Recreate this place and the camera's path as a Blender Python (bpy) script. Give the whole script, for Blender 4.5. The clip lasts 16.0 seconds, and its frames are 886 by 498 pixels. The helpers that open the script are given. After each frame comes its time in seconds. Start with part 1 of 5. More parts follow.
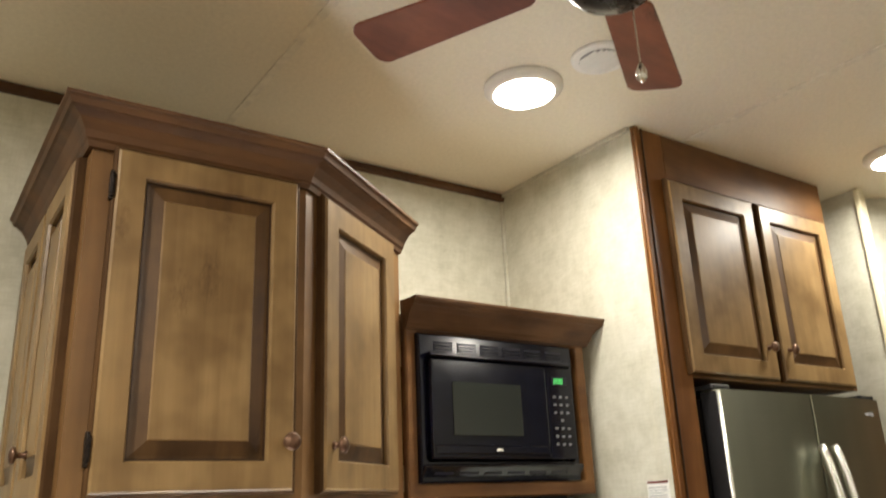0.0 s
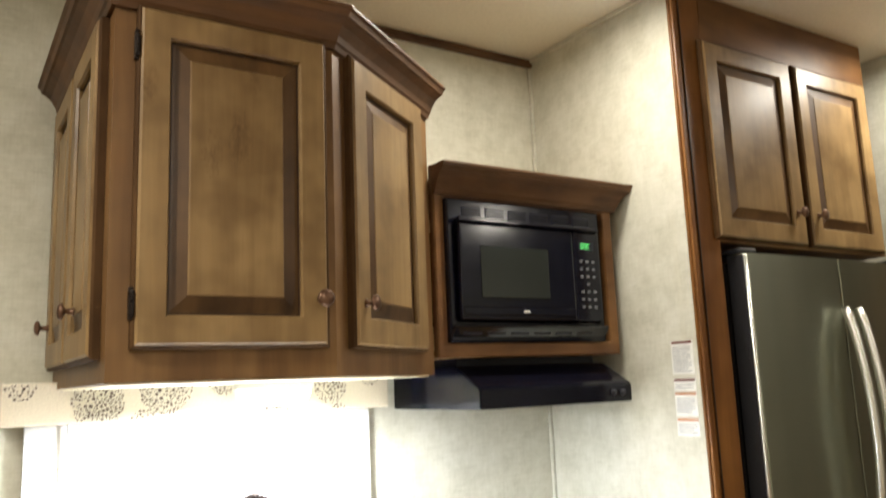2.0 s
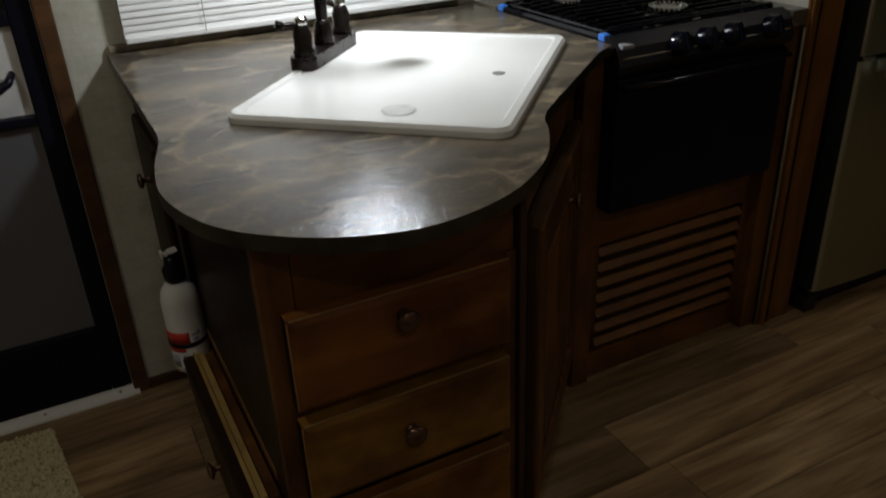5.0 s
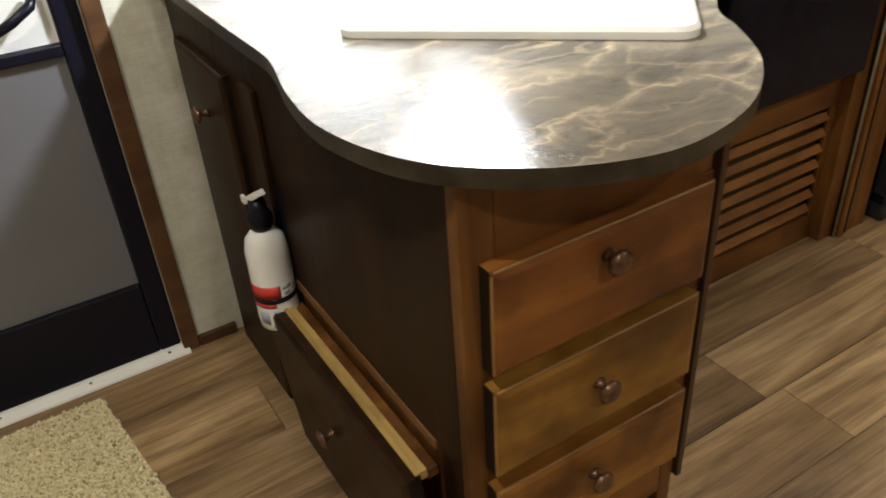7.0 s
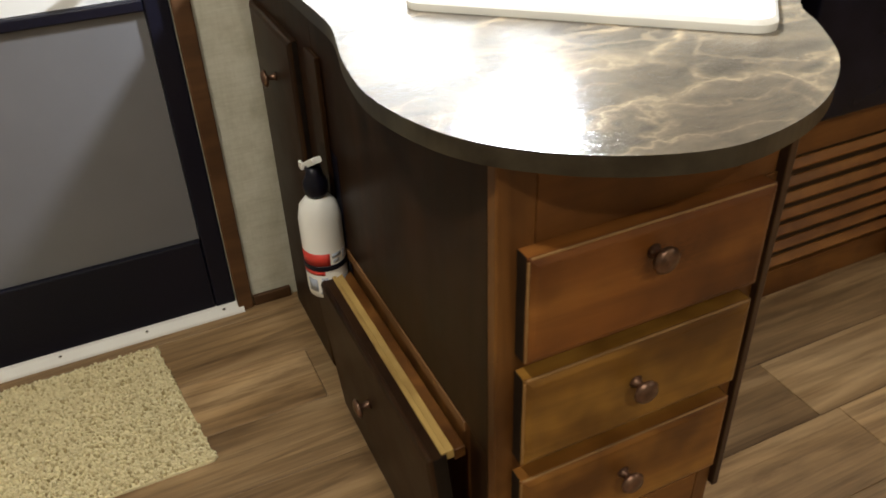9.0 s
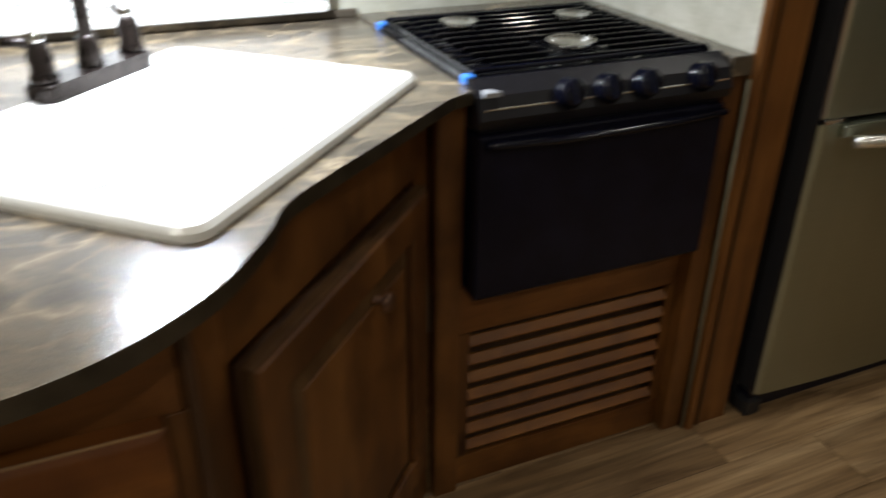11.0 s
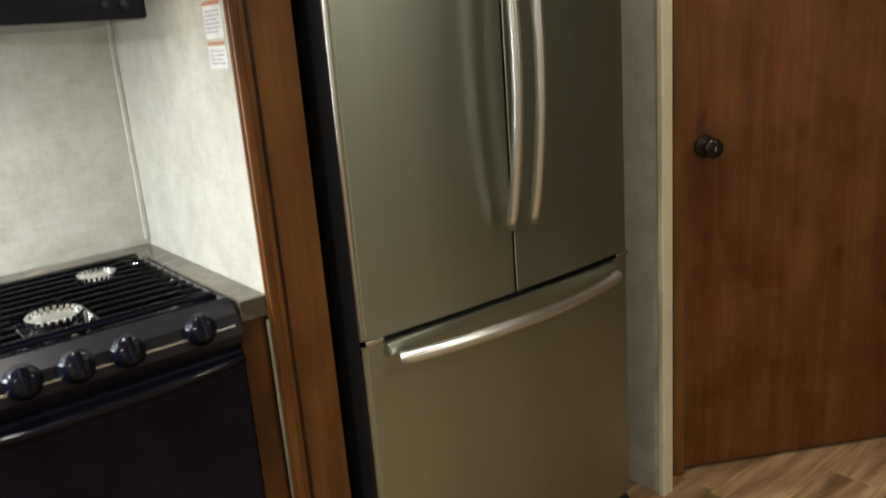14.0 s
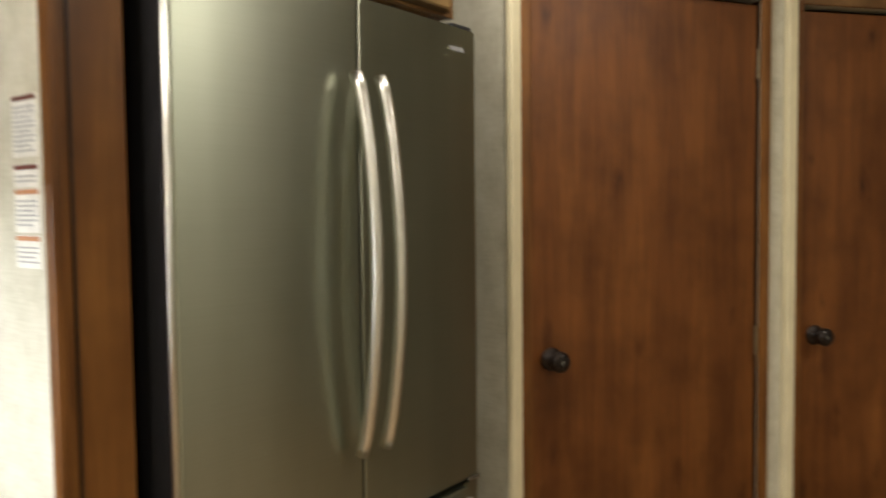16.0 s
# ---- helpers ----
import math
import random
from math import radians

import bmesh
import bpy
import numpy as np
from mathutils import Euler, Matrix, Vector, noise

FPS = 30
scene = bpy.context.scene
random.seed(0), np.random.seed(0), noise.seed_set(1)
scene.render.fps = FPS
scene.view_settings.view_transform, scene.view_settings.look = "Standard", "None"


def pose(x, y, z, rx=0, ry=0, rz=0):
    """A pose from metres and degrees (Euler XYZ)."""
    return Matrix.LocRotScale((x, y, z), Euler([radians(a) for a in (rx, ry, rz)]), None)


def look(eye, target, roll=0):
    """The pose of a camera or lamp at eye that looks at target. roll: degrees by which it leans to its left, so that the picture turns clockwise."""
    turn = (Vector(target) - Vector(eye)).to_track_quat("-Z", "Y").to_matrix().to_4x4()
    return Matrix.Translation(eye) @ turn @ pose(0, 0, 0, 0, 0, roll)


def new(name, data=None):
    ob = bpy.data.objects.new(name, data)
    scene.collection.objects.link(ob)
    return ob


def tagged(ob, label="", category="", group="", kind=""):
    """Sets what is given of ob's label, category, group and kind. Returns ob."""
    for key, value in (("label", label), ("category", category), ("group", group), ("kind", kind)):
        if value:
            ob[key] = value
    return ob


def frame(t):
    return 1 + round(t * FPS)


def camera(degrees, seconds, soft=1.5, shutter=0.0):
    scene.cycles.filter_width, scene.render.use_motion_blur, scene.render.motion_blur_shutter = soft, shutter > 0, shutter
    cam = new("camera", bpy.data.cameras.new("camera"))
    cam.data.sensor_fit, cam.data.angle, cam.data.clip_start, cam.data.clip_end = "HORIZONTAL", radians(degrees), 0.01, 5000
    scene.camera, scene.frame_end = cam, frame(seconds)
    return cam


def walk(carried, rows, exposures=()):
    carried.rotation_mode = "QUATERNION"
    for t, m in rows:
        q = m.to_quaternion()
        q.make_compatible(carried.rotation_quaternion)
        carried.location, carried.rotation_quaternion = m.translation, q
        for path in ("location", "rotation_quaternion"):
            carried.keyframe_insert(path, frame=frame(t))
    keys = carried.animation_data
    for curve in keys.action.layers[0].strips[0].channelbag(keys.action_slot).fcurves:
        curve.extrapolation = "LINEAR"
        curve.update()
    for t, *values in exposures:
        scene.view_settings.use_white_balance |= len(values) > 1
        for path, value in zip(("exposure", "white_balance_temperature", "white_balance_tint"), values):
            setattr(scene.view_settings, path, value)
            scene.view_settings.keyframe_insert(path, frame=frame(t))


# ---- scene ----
cam = camera(58.1, 16.0, soft=1.7, shutter=0.5)
PATH = [
    (0, (0.248, 0.133, 1.531), (1.333, 1.695, 2.152), -2.4),
    (0.5, (0.243, 0.151, 1.521), (1.312, 1.761, 2.035), -2.4),
    (1, (0.245, 0.159, 1.523), (1.319, 1.783, 1.978), -2.1),
    (1.5, (0.246, 0.16, 1.516), (1.32, 1.786, 1.966), -2.1),
    (2, (0.243, 0.141, 1.494), (1.305, 1.803, 1.826), -2.3),
    (2.5, (0.239, 0.158, 1.462), (1.284, 1.854, 1.637), -2.6),
    (3, (0.235, 0.16, 1.429), (1.246, 1.886, 1.427), -2.4),
    (3.5, (0.232, 0.166, 1.4), (1.182, 1.916, 1.214), -3.0),
    (4, (0.233, 0.174, 1.369), (1.118, 1.907, 0.907), -3.3),
    (4.5, (0.224, 0.195, 1.343), (1.056, 1.86, 0.611), -2.9),
    (5, (0.226, 0.196, 1.335), (1.015, 1.784, 0.411), -2.5),
    (7.5, (-0.001, 0.558, 1.256), (0.837, 1.985, 0.132), -3.9),
    (8, (-0.011, 0.574, 1.252), (0.794, 1.986, 0.087), -3.8),
    (10.5, (0.542, 0.33, 1.293), (1.048, 1.983, 0.287), 0.9),
    (11, (0.776, 0.414, 1.307), (1.491, 2.025, 0.362), 0.7),
    (11.5, (0.956, 0.382, 1.32), (1.794, 1.994, 0.483), -1.8),
    (12, (1.176, 0.322, 1.342), (2.06, 1.942, 0.57), -2.8),
    (12.5, (1.291, 0.277, 1.337), (2.236, 1.888, 0.62), -2.6),
    (13, (1.333, 0.272, 1.358), (2.398, 1.827, 0.688), -3.9),
    (13.5, (1.339, 0.27, 1.359), (2.489, 1.778, 0.725), -3.8),
    (14, (1.338, 0.25, 1.369), (2.52, 1.773, 0.836), -4.6),
    (14.5, (1.334, 0.233, 1.393), (2.568, 1.761, 1.018), -4.7),
    (15, (1.332, 0.23, 1.391), (2.654, 1.717, 1.194), -4.1),
    (15.5, (1.34, 0.265, 1.39), (2.705, 1.726, 1.367), -3.4),
    (16, (1.389, 0.435, 1.412), (2.969, 1.657, 1.309), -0.6),
]
EXPOSURES = [(0, 0.97, 6350, 10), (2.0, 0.80, 6380, 10), (2.5, 0.2, 6350, 12), (3.0, -0.75, 6300, 12), (3.5, -1.5, 6300, 12), (4.0, -2.12, 6450, 10), (4.5, -2.32, 6420, 10), (5.2, -2.4, 6400, 10), (7.3, 0.48, 6350, 10), (8.2, 0.46, 6350, 10), (10.5, 0.1, 6250, 10), (11.5, -0.75, 5950, 10), (12.0, -0.75, 5900, 10), (12.5, -0.22, 5800, 10), (13.5, 0.37, 6100, 10), (14.5, 0.55, 6250, 10), (15.0, 0.65, 6400, 10), (16.0, 0.7, 6500, 10)]
walk(cam, [(t, look(eye, target, roll)) for t, eye, target, roll in PATH], EXPOSURES)

# ---- light ----
world = bpy.data.worlds.new("world")
scene.world = world
world.use_nodes = True
world.node_tree.nodes["Background"].inputs[0].default_value = (0.75, 0.85, 1.0, 1)
world.node_tree.nodes["Background"].inputs[1].default_value = 0.15

WARM, COOL = (1.0, 0.925, 0.79), (0.92, 0.96, 1.0)


def area_lamp(name, place, size, watts, colour, spread=180):
    data = bpy.data.lights.new(name, "AREA")
    data.shape, data.size, data.energy, data.color = "DISK", size, watts, colour
    data.spread = math.radians(spread)
    ob = new(name, data)
    ob.location = place
    return ob


CEIL = 2.59
PUCKS = [(1.51, 1.545), (2.88, 1.265), (-0.45, 0.95), (0.3, -0.7), (3.3, -0.75)]
for (px, py), watts in zip(PUCKS, (6.0, 6.0, 19.0, 17.5, 12.0)):
    area_lamp("puck_lamp", (px, py, CEIL - 0.042), 0.15, watts, WARM, 178)
area_lamp("under_cabinet_lamp", (0.86, 1.80, 1.458), 0.10, 28.0, COOL)

# ---- materials ----


def material(name, rough=0.5, metal=0.0):
    m = bpy.data.materials.new(name)
    m.use_nodes = True
    bsdf = m.node_tree.nodes["Principled BSDF"]
    bsdf.inputs["Roughness"].default_value, bsdf.inputs["Metallic"].default_value = rough, metal
    return m, m.node_tree, bsdf


def node(tree, kind, **values):
    n = tree.nodes.new(kind)
    for key, value in values.items():
        n.inputs[key.replace("_", " ")].default_value = value
    return n


def coords(tree, scale, random_shift=True):
    """Object coordinates, scaled, shifted by a random amount for each object."""
    tc = tree.nodes.new("ShaderNodeTexCoord")
    mp = tree.nodes.new("ShaderNodeMapping")
    mp.inputs["Scale"].default_value = scale
    tree.links.new(tc.outputs["Object"], mp.inputs["Vector"])
    if random_shift:
        info = tree.nodes.new("ShaderNodeObjectInfo")
        mul = tree.nodes.new("ShaderNodeMath")
        mul.operation = "MULTIPLY"
        mul.inputs[1].default_value = 37.0
        tree.links.new(info.outputs["Random"], mul.inputs[0])
        tree.links.new(mul.outputs[0], mp.inputs["Location"])
    return mp.outputs["Vector"]


def ramp(tree, source, stops):
    r = tree.nodes.new("ShaderNodeValToRGB")
    while len(r.color_ramp.elements) < len(stops):
        r.color_ramp.elements.new(0.5)
    for el, (p, c) in zip(r.color_ramp.elements, stops):
        el.position, el.color = p, (*c, 1)
    tree.links.new(source, r.inputs["Fac"])
    return r.outputs["Color"]


def noise_tex(tree, vec, scale, detail=4.0, rough=0.55, distort=0.0):
    n = node(tree, "ShaderNodeTexNoise", Scale=scale, Detail=detail, Roughness=rough, Distortion=distort)
    tree.links.new(vec, n.inputs["Vector"])
    return n.outputs["Fac"]


def mix(tree, a, b, fac, mode="MIX"):
    m = tree.nodes.new("ShaderNodeMix")
    m.data_type, m.blend_type = "RGBA", mode
    for value, index in ((fac, 0), (a, 6), (b, 7)):
        if isinstance(value, (int, float)):
            m.inputs[index].default_value = value
        elif isinstance(value, tuple):
            m.inputs[index].default_value = (*value, 1)
        else:
            tree.links.new(value, m.inputs[index])
    return m.outputs[2]


def bump(tree, bsdf, height, strength, distance=0.002):
    b = node(tree, "ShaderNodeBump", Strength=strength, Distance=distance)
    tree.links.new(height, b.inputs["Height"])
    tree.links.new(b.outputs["Normal"], bsdf.inputs["Normal"])


def rough_from(tree, bsdf, fac, low, high):
    r = node(tree, "ShaderNodeMapRange")
    r.inputs["To Min"].default_value, r.inputs["To Max"].default_value = low, high
    tree.links.new(fac, r.inputs["Value"])
    tree.links.new(r.outputs["Result"], bsdf.inputs["Roughness"])


def wood(name, grain, dark, mid, light, rough=0.32, blotch=2.2, spotty=0.5, grainy=0.32, knotty=0.75):
    """Stained wood, its grain along the axis 'x', 'y' or 'z'."""
    m, t, b = material(name, rough)
    fine = {"x": (3, 60, 60), "y": (60, 3, 60), "z": (60, 60, 3)}[grain]
    wide = {"x": (1, 9, 9), "y": (9, 1, 9), "z": (9, 9, 1)}[grain]
    g = noise_tex(t, coords(t, fine), 1.0, 5, 0.6, 0.4)
    w = noise_tex(t, coords(t, wide), 1.3, 4, 0.55, 0.8)
    spots = noise_tex(t, coords(t, (1, 1, 1)), blotch * 3, 3, 0.6)
    base = ramp(t, w, [(0.28, dark), (0.5, mid), (0.72, light)])
    col = mix(t, base, ramp(t, g, [(0.3, (0.55, 0.50, 0.46)), (0.62, (1, 1, 1))]), grainy, "MULTIPLY")
    col = mix(t, col, ramp(t, spots, [(0.34, (0.32, 0.25, 0.19)), (0.56, (1, 1, 1)), (0.74, (1.25, 1.22, 1.15))]), spotty, "MULTIPLY")
    # sparse dark knots and short specks along the grain
    long = {"x": (0.45, 1, 1), "y": (1, 0.45, 1), "z": (1, 1, 0.45)}[grain]
    kv = mix(t, coords(t, long), node(t, "ShaderNodeTexNoise", Scale=30.0).outputs["Color"], 0.03)
    knots = node(t, "ShaderNodeTexVoronoi", Scale=9.0)
    t.links.new(kv, knots.inputs["Vector"])
    rare = noise_tex(t, coords(t, (1, 1, 1)), 5.0, 2)
    dots = ramp(t, knots.outputs["Distance"], [(0.04, (0.14, 0.09, 0.06)), (0.11, (0.58, 0.52, 0.46)), (0.23, (1, 1, 1))])
    dots = mix(t, (1, 1, 1), dots, ramp(t, rare, [(0.46, (0, 0, 0)), (0.55, (1, 1, 1))]))
    col = mix(t, col, dots, knotty, "MULTIPLY")
    t.links.new(col, b.inputs["Base Color"])
    b.inputs["Specular IOR Level"].default_value = 0.34
    bump(t, b, g, 0.12, 0.001)
    rough_from(t, b, spots, rough - 0.04, rough + 0.18)
    return m


WOOD = wood("stained_wood", "z", (0.205, 0.126, 0.051), (0.252, 0.162, 0.069), (0.300, 0.200, 0.090), 0.34, 2.0, 0.55, 0.30)
FRAME = wood("cabinet_face_frame", "z", (0.112, 0.053, 0.018), (0.168, 0.089, 0.032), (0.222, 0.124, 0.048), 0.36, 1.6, 0.55)
FRAME_X = wood("cabinet_face_rail", "x", (0.100, 0.042, 0.013), (0.160, 0.074, 0.024), (0.22, 0.110, 0.038), 0.36, 1.6, 0.55)
BASE_X = wood("base_rail_wood", "x", (0.098, 0.035, 0.007), (0.158, 0.060, 0.012), (0.23, 0.097, 0.021), 0.42)
WOOD_X = wood("stained_wood_level", "x", (0.13, 0.062, 0.024), (0.215, 0.115, 0.045), (0.29, 0.165, 0.068))
WOOD_Y = wood("stained_wood_deep", "y", (0.115, 0.050, 0.020), (0.19, 0.092, 0.036), (0.26, 0.135, 0.056))
# dark wood: glaze in the grooves, painted shade behind the louvres
GLAZE_AND_SHADE = wood("glazed_and_shaded_wood", "z", (0.022, 0.010, 0.005), (0.040, 0.019, 0.009), (0.065, 0.032, 0.015))
BEVEL = wood("glazed_bevel_wood", "z", (0.062, 0.031, 0.012), (0.100, 0.053, 0.020), (0.145, 0.079, 0.030))
# glazed bead, darkened further for the shadow line round each door
BEAD = wood("glazed_shaded_edge_wood", "z", (0.045, 0.022, 0.009), (0.070, 0.036, 0.014), (0.095, 0.050, 0.020), 0.6)
BEAD.node_tree.nodes["Principled BSDF"].inputs["Specular IOR Level"].default_value = 0.1
CROWN = wood("crown_wood", "x", (0.062, 0.028, 0.011), (0.105, 0.049, 0.019), (0.145, 0.071, 0.028), 0.46)
# stained wood darkened well below BASE: the left side's shade is in the colour
SIDE = wood("shaded_side_panel", "z", (0.016, 0.0070, 0.0028), (0.026, 0.0116, 0.0047), (0.038, 0.0172, 0.0068), 0.36)
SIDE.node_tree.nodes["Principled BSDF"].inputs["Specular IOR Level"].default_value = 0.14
POST = wood("post_wood", "z", (0.118, 0.045, 0.010), (0.190, 0.077, 0.017), (0.272, 0.120, 0.029), 0.34, 1.4, 0.4)
DRAWER = wood("drawer_wood", "x", (0.128, 0.048, 0.009), (0.220, 0.091, 0.016), (0.32, 0.155, 0.032), 0.36, 2.0, 0.8)
RED_DRAWER = wood("reddish_drawer_wood", "x", (0.110, 0.034, 0.007), (0.180, 0.063, 0.012), (0.26, 0.104, 0.021), 0.36, 2.0, 0.8)
GOLD_DRAWER = wood("golden_drawer_wood", "x", (0.135, 0.058, 0.009), (0.235, 0.111, 0.017), (0.34, 0.178, 0.033), 0.36, 2.0, 0.8)
LOUVRE = wood("louvre_wood", "x", (0.165, 0.058, 0.010), (0.245, 0.096, 0.018), (0.33, 0.143, 0.030), 0.36)
BASE = wood("base_wood", "z", (0.075, 0.028, 0.006), (0.132, 0.052, 0.011), (0.200, 0.086, 0.020), 0.38, 1.8, 0.8)
DOORWOOD = wood("bath_door_wood", "z", (0.120, 0.040, 0.0092), (0.158, 0.055, 0.0122), (0.205, 0.076, 0.0175), 0.34, 1.6, 0.45, 0.5)
RAW = wood("raw_pine", "y", (0.34, 0.22, 0.07), (0.46, 0.31, 0.10), (0.58, 0.42, 0.16), 0.5)
BLADE = wood("fan_blade_wood", "x", (0.14, 0.042, 0.022), (0.19, 0.06, 0.03), (0.24, 0.085, 0.042), 0.4)


def plain(name, colour, rough=0.5, metal=0.0, scale=40.0, amount=0.12, relief=0.05, gloss=0.5):
    m, t, b = material(name, rough, metal)
    b.inputs["Specular IOR Level"].default_value = gloss
    n = noise_tex(t, coords(t, (1, 1, 1)), scale, 4)
    lo, hi = tuple(c * (1 - amount) for c in colour), tuple(min(1, c * (1 + amount)) for c in colour)
    t.links.new(ramp(t, n, [(0.3, lo), (0.7, hi)]), b.inputs["Base Color"])
    if relief:
        bump(t, b, n, relief, 0.001)
    rough_from(t, b, n, max(0.02, rough - 0.05), min(1, rough + 0.05))
    return m


def wallpaper():
    m, t, b = material("wallpaper", 0.62)
    weave_h = noise_tex(t, coords(t, (18, 18, 240), False), 1.0, 3)
    weave_v = noise_tex(t, coords(t, (240, 240, 18), False), 1.0, 3)
    cloud = noise_tex(t, coords(t, (1, 1, 1), False), 13.0, 6, 0.7)
    base = ramp(t, cloud, [(0.3, (0.465, 0.455, 0.365)), (0.5, (0.565, 0.553, 0.462)), (0.7, (0.64, 0.628, 0.545))])
    col = mix(t, base, ramp(t, weave_h, [(0.35, (0.82, 0.81, 0.78)), (0.6, (1, 1, 1))]), 0.42, "MULTIPLY")
    col = mix(t, col, ramp(t, weave_v, [(0.35, (0.86, 0.85, 0.82)), (0.6, (1, 1, 1))]), 0.35, "MULTIPLY")
    t.links.new(col, b.inputs["Base Color"])
    bump(t, b, weave_h, 0.15, 0.001)
    return m


def laminate():
    """Grey-brown marble laminate: clouded, with a net of tan wandering veins."""
    m, t, b = material("marble_laminate", 0.125)
    b.inputs["Specular IOR Level"].default_value = 0.48
    vec = coords(t, (1, 1, 1), False)
    long = coords(t, (0.62, 1.25, 1), False)
    warp = node(t, "ShaderNodeTexNoise", Scale=4.5, Detail=6.0, Roughness=0.62)
    t.links.new(vec, warp.inputs["Vector"])
    shifted = mix(t, long, warp.outputs["Color"], 0.17)
    veins = []
    for scale, stops in ((6.2, [(0.0, (0.62, 0.62, 0.62)), (0.02, (0.26, 0.26, 0.26)), (0.07, (0, 0, 0))]), (12.5, [(0.0, (0.36, 0.36, 0.36)), (0.025, (0.12, 0.12, 0.12)), (0.07, (0, 0, 0))])):
        vor = node(t, "ShaderNodeTexVoronoi", Scale=scale)
        vor.feature = "DISTANCE_TO_EDGE"
        t.links.new(shifted, vor.inputs["Vector"])
        veins.append(ramp(t, vor.outputs["Distance"], stops))
    cloud = noise_tex(t, long, 7.0, 7, 0.68, 0.7)
    base = ramp(t, cloud, [(0.30, (0.046, 0.038, 0.030)), (0.46, (0.084, 0.070, 0.053)), (0.58, (0.128, 0.104, 0.074)), (0.72, (0.215, 0.165, 0.100))])
    mask = ramp(t, noise_tex(t, vec, 9.0, 6, 0.7), [(0.36, (0.06, 0.06, 0.06)), (0.48, (0.55, 0.55, 0.55)), (0.60, (1, 1, 1))])
    both = mix(t, mix(t, veins[0], veins[1], 1.0, "ADD"), mask, 1.0, "MULTIPLY")
    t.links.new(mix(t, base, (0.43, 0.335, 0.21), both), b.inputs["Base Color"])
    bump(t, b, noise_tex(t, vec, 230.0, 2, 0.7), 0.8, 0.0008)
    return m


def steel(name, colour, rough, grain):
    m, t, b = material(name, rough, 1.0)
    g = noise_tex(t, coords(t, grain, False), 1.0, 3)
    cloud = noise_tex(t, coords(t, (1, 1, 1), False), 3.0, 3)
    bands = noise_tex(t, coords(t, (7, 7, 0.25), False), 1.0, 3)
    lo = tuple(c * 0.965 for c in colour)
    brushed = mix(t, ramp(t, g, [(0.3, lo), (0.7, colour)]), ramp(t, bands, [(0.3, (0.84, 0.85, 0.83)), (0.7, (1, 1, 1))]), 0.8, "MULTIPLY")
    t.links.new(mix(t, brushed, ramp(t, cloud, [(0.3, (0.9, 0.9, 0.88)), (0.7, (1, 1, 1))]), 0.6, "MULTIPLY"), b.inputs["Base Color"])
    b.inputs["Anisotropic"].default_value = 0.6
    b.inputs["Anisotropic Rotation"].default_value = 0.25
    tangent = t.nodes.new("ShaderNodeTangent")
    tangent.direction_type, tangent.axis = "RADIAL", "Z"
    t.links.new(tangent.outputs["Tangent"], b.inputs["Tangent"])
    rough_from(t, b, cloud, rough - 0.02, rough + 0.05)
    return m


def plank_material():
    """Wood-look vinyl: long swirling figure, dark streaks and fine grain, each plank shifted and toned by chance."""
    m, t, b = material("vinyl_plank", 0.42)
    info = t.nodes.new("ShaderNodeObjectInfo")
    grain = noise_tex(t, coords(t, (1.5, 62, 62)), 1.0, 5, 0.62, 0.9)
    broad = noise_tex(t, coords(t, (0.9, 6, 6)), 1.0, 4, 0.55, 1.8)
    swirl = noise_tex(t, coords(t, (1.5, 12, 12)), 1.0, 5, 0.58, 2.4)
    base = ramp(t, broad, [(0.28, (0.190, 0.118, 0.056)), (0.5, (0.375, 0.252, 0.132)), (0.72, (0.56, 0.405, 0.232))])
    col = mix(t, base, ramp(t, swirl, [(0.30, (0.42, 0.36, 0.30)), (0.46, (0.86, 0.84, 0.82)), (0.62, (1.12, 1.10, 1.06))]), 0.75, "MULTIPLY")
    col = mix(t, col, ramp(t, grain, [(0.34, (0.40, 0.36, 0.31)), (0.56, (1, 1, 1))]), 0.6, "MULTIPLY")
    col = mix(t, col, ramp(t, info.outputs["Random"], [(0.0, (0.74, 0.72, 0.70)), (1.0, (1.24, 1.20, 1.14))]), 1.0, "MULTIPLY")
    t.links.new(col, b.inputs["Base Color"])
    bump(t, b, grain, 0.2, 0.001)
    rough_from(t, b, broad, 0.36, 0.5)
    return m


def carpet_material():
    m, t, b = material("beige_carpet", 0.95)
    geo = t.nodes.new("ShaderNodeNewGeometry")
    n = noise_tex(t, coords(t, (1, 1, 1), False), 160.0, 3)
    col = mix(t, ramp(t, geo.outputs["Random Per Island"], [(0.0, (0.42, 0.34, 0.17)), (0.25, (0.72, 0.635, 0.39)), (1.0, (0.88, 0.81, 0.55))]), ramp(t, n, [(0.3, (0.75, 0.73, 0.68)), (0.6, (1, 1, 1))]), 0.5, "MULTIPLY")
    t.links.new(col, b.inputs["Base Color"])
    return m


def glow(name, colour, strength):
    m, t, b = material(name, 0.4)
    b.inputs["Base Color"].default_value = (*colour, 1)
    b.inputs["Emission Color"].default_value = (*colour, 1)
    b.inputs["Emission Strength"].default_value = strength
    return m


PAPER = wallpaper()
CEILING = plain("ceiling_vinyl", (0.78, 0.735, 0.62), 0.6, 0, 90, 0.05, 0.1)
SEAM = plain("seam_strip", (0.74, 0.70, 0.60), 0.5)
CREAM = plain("cream_trim", (0.76, 0.70, 0.50), 0.45, 0, 12, 0.06)
LAMINATE = laminate()
# dark colour holding the shade on the worktop's edge
WORKTOP_SHADE = plain("shaded_worktop_edge", (0.029, 0.024, 0.016), 0.30, 0, 22, 0.6, 0.05, 0.4)
STEEL = steel("brushed_steel", (0.43, 0.457, 0.380), 0.32, (3, 3, 420))
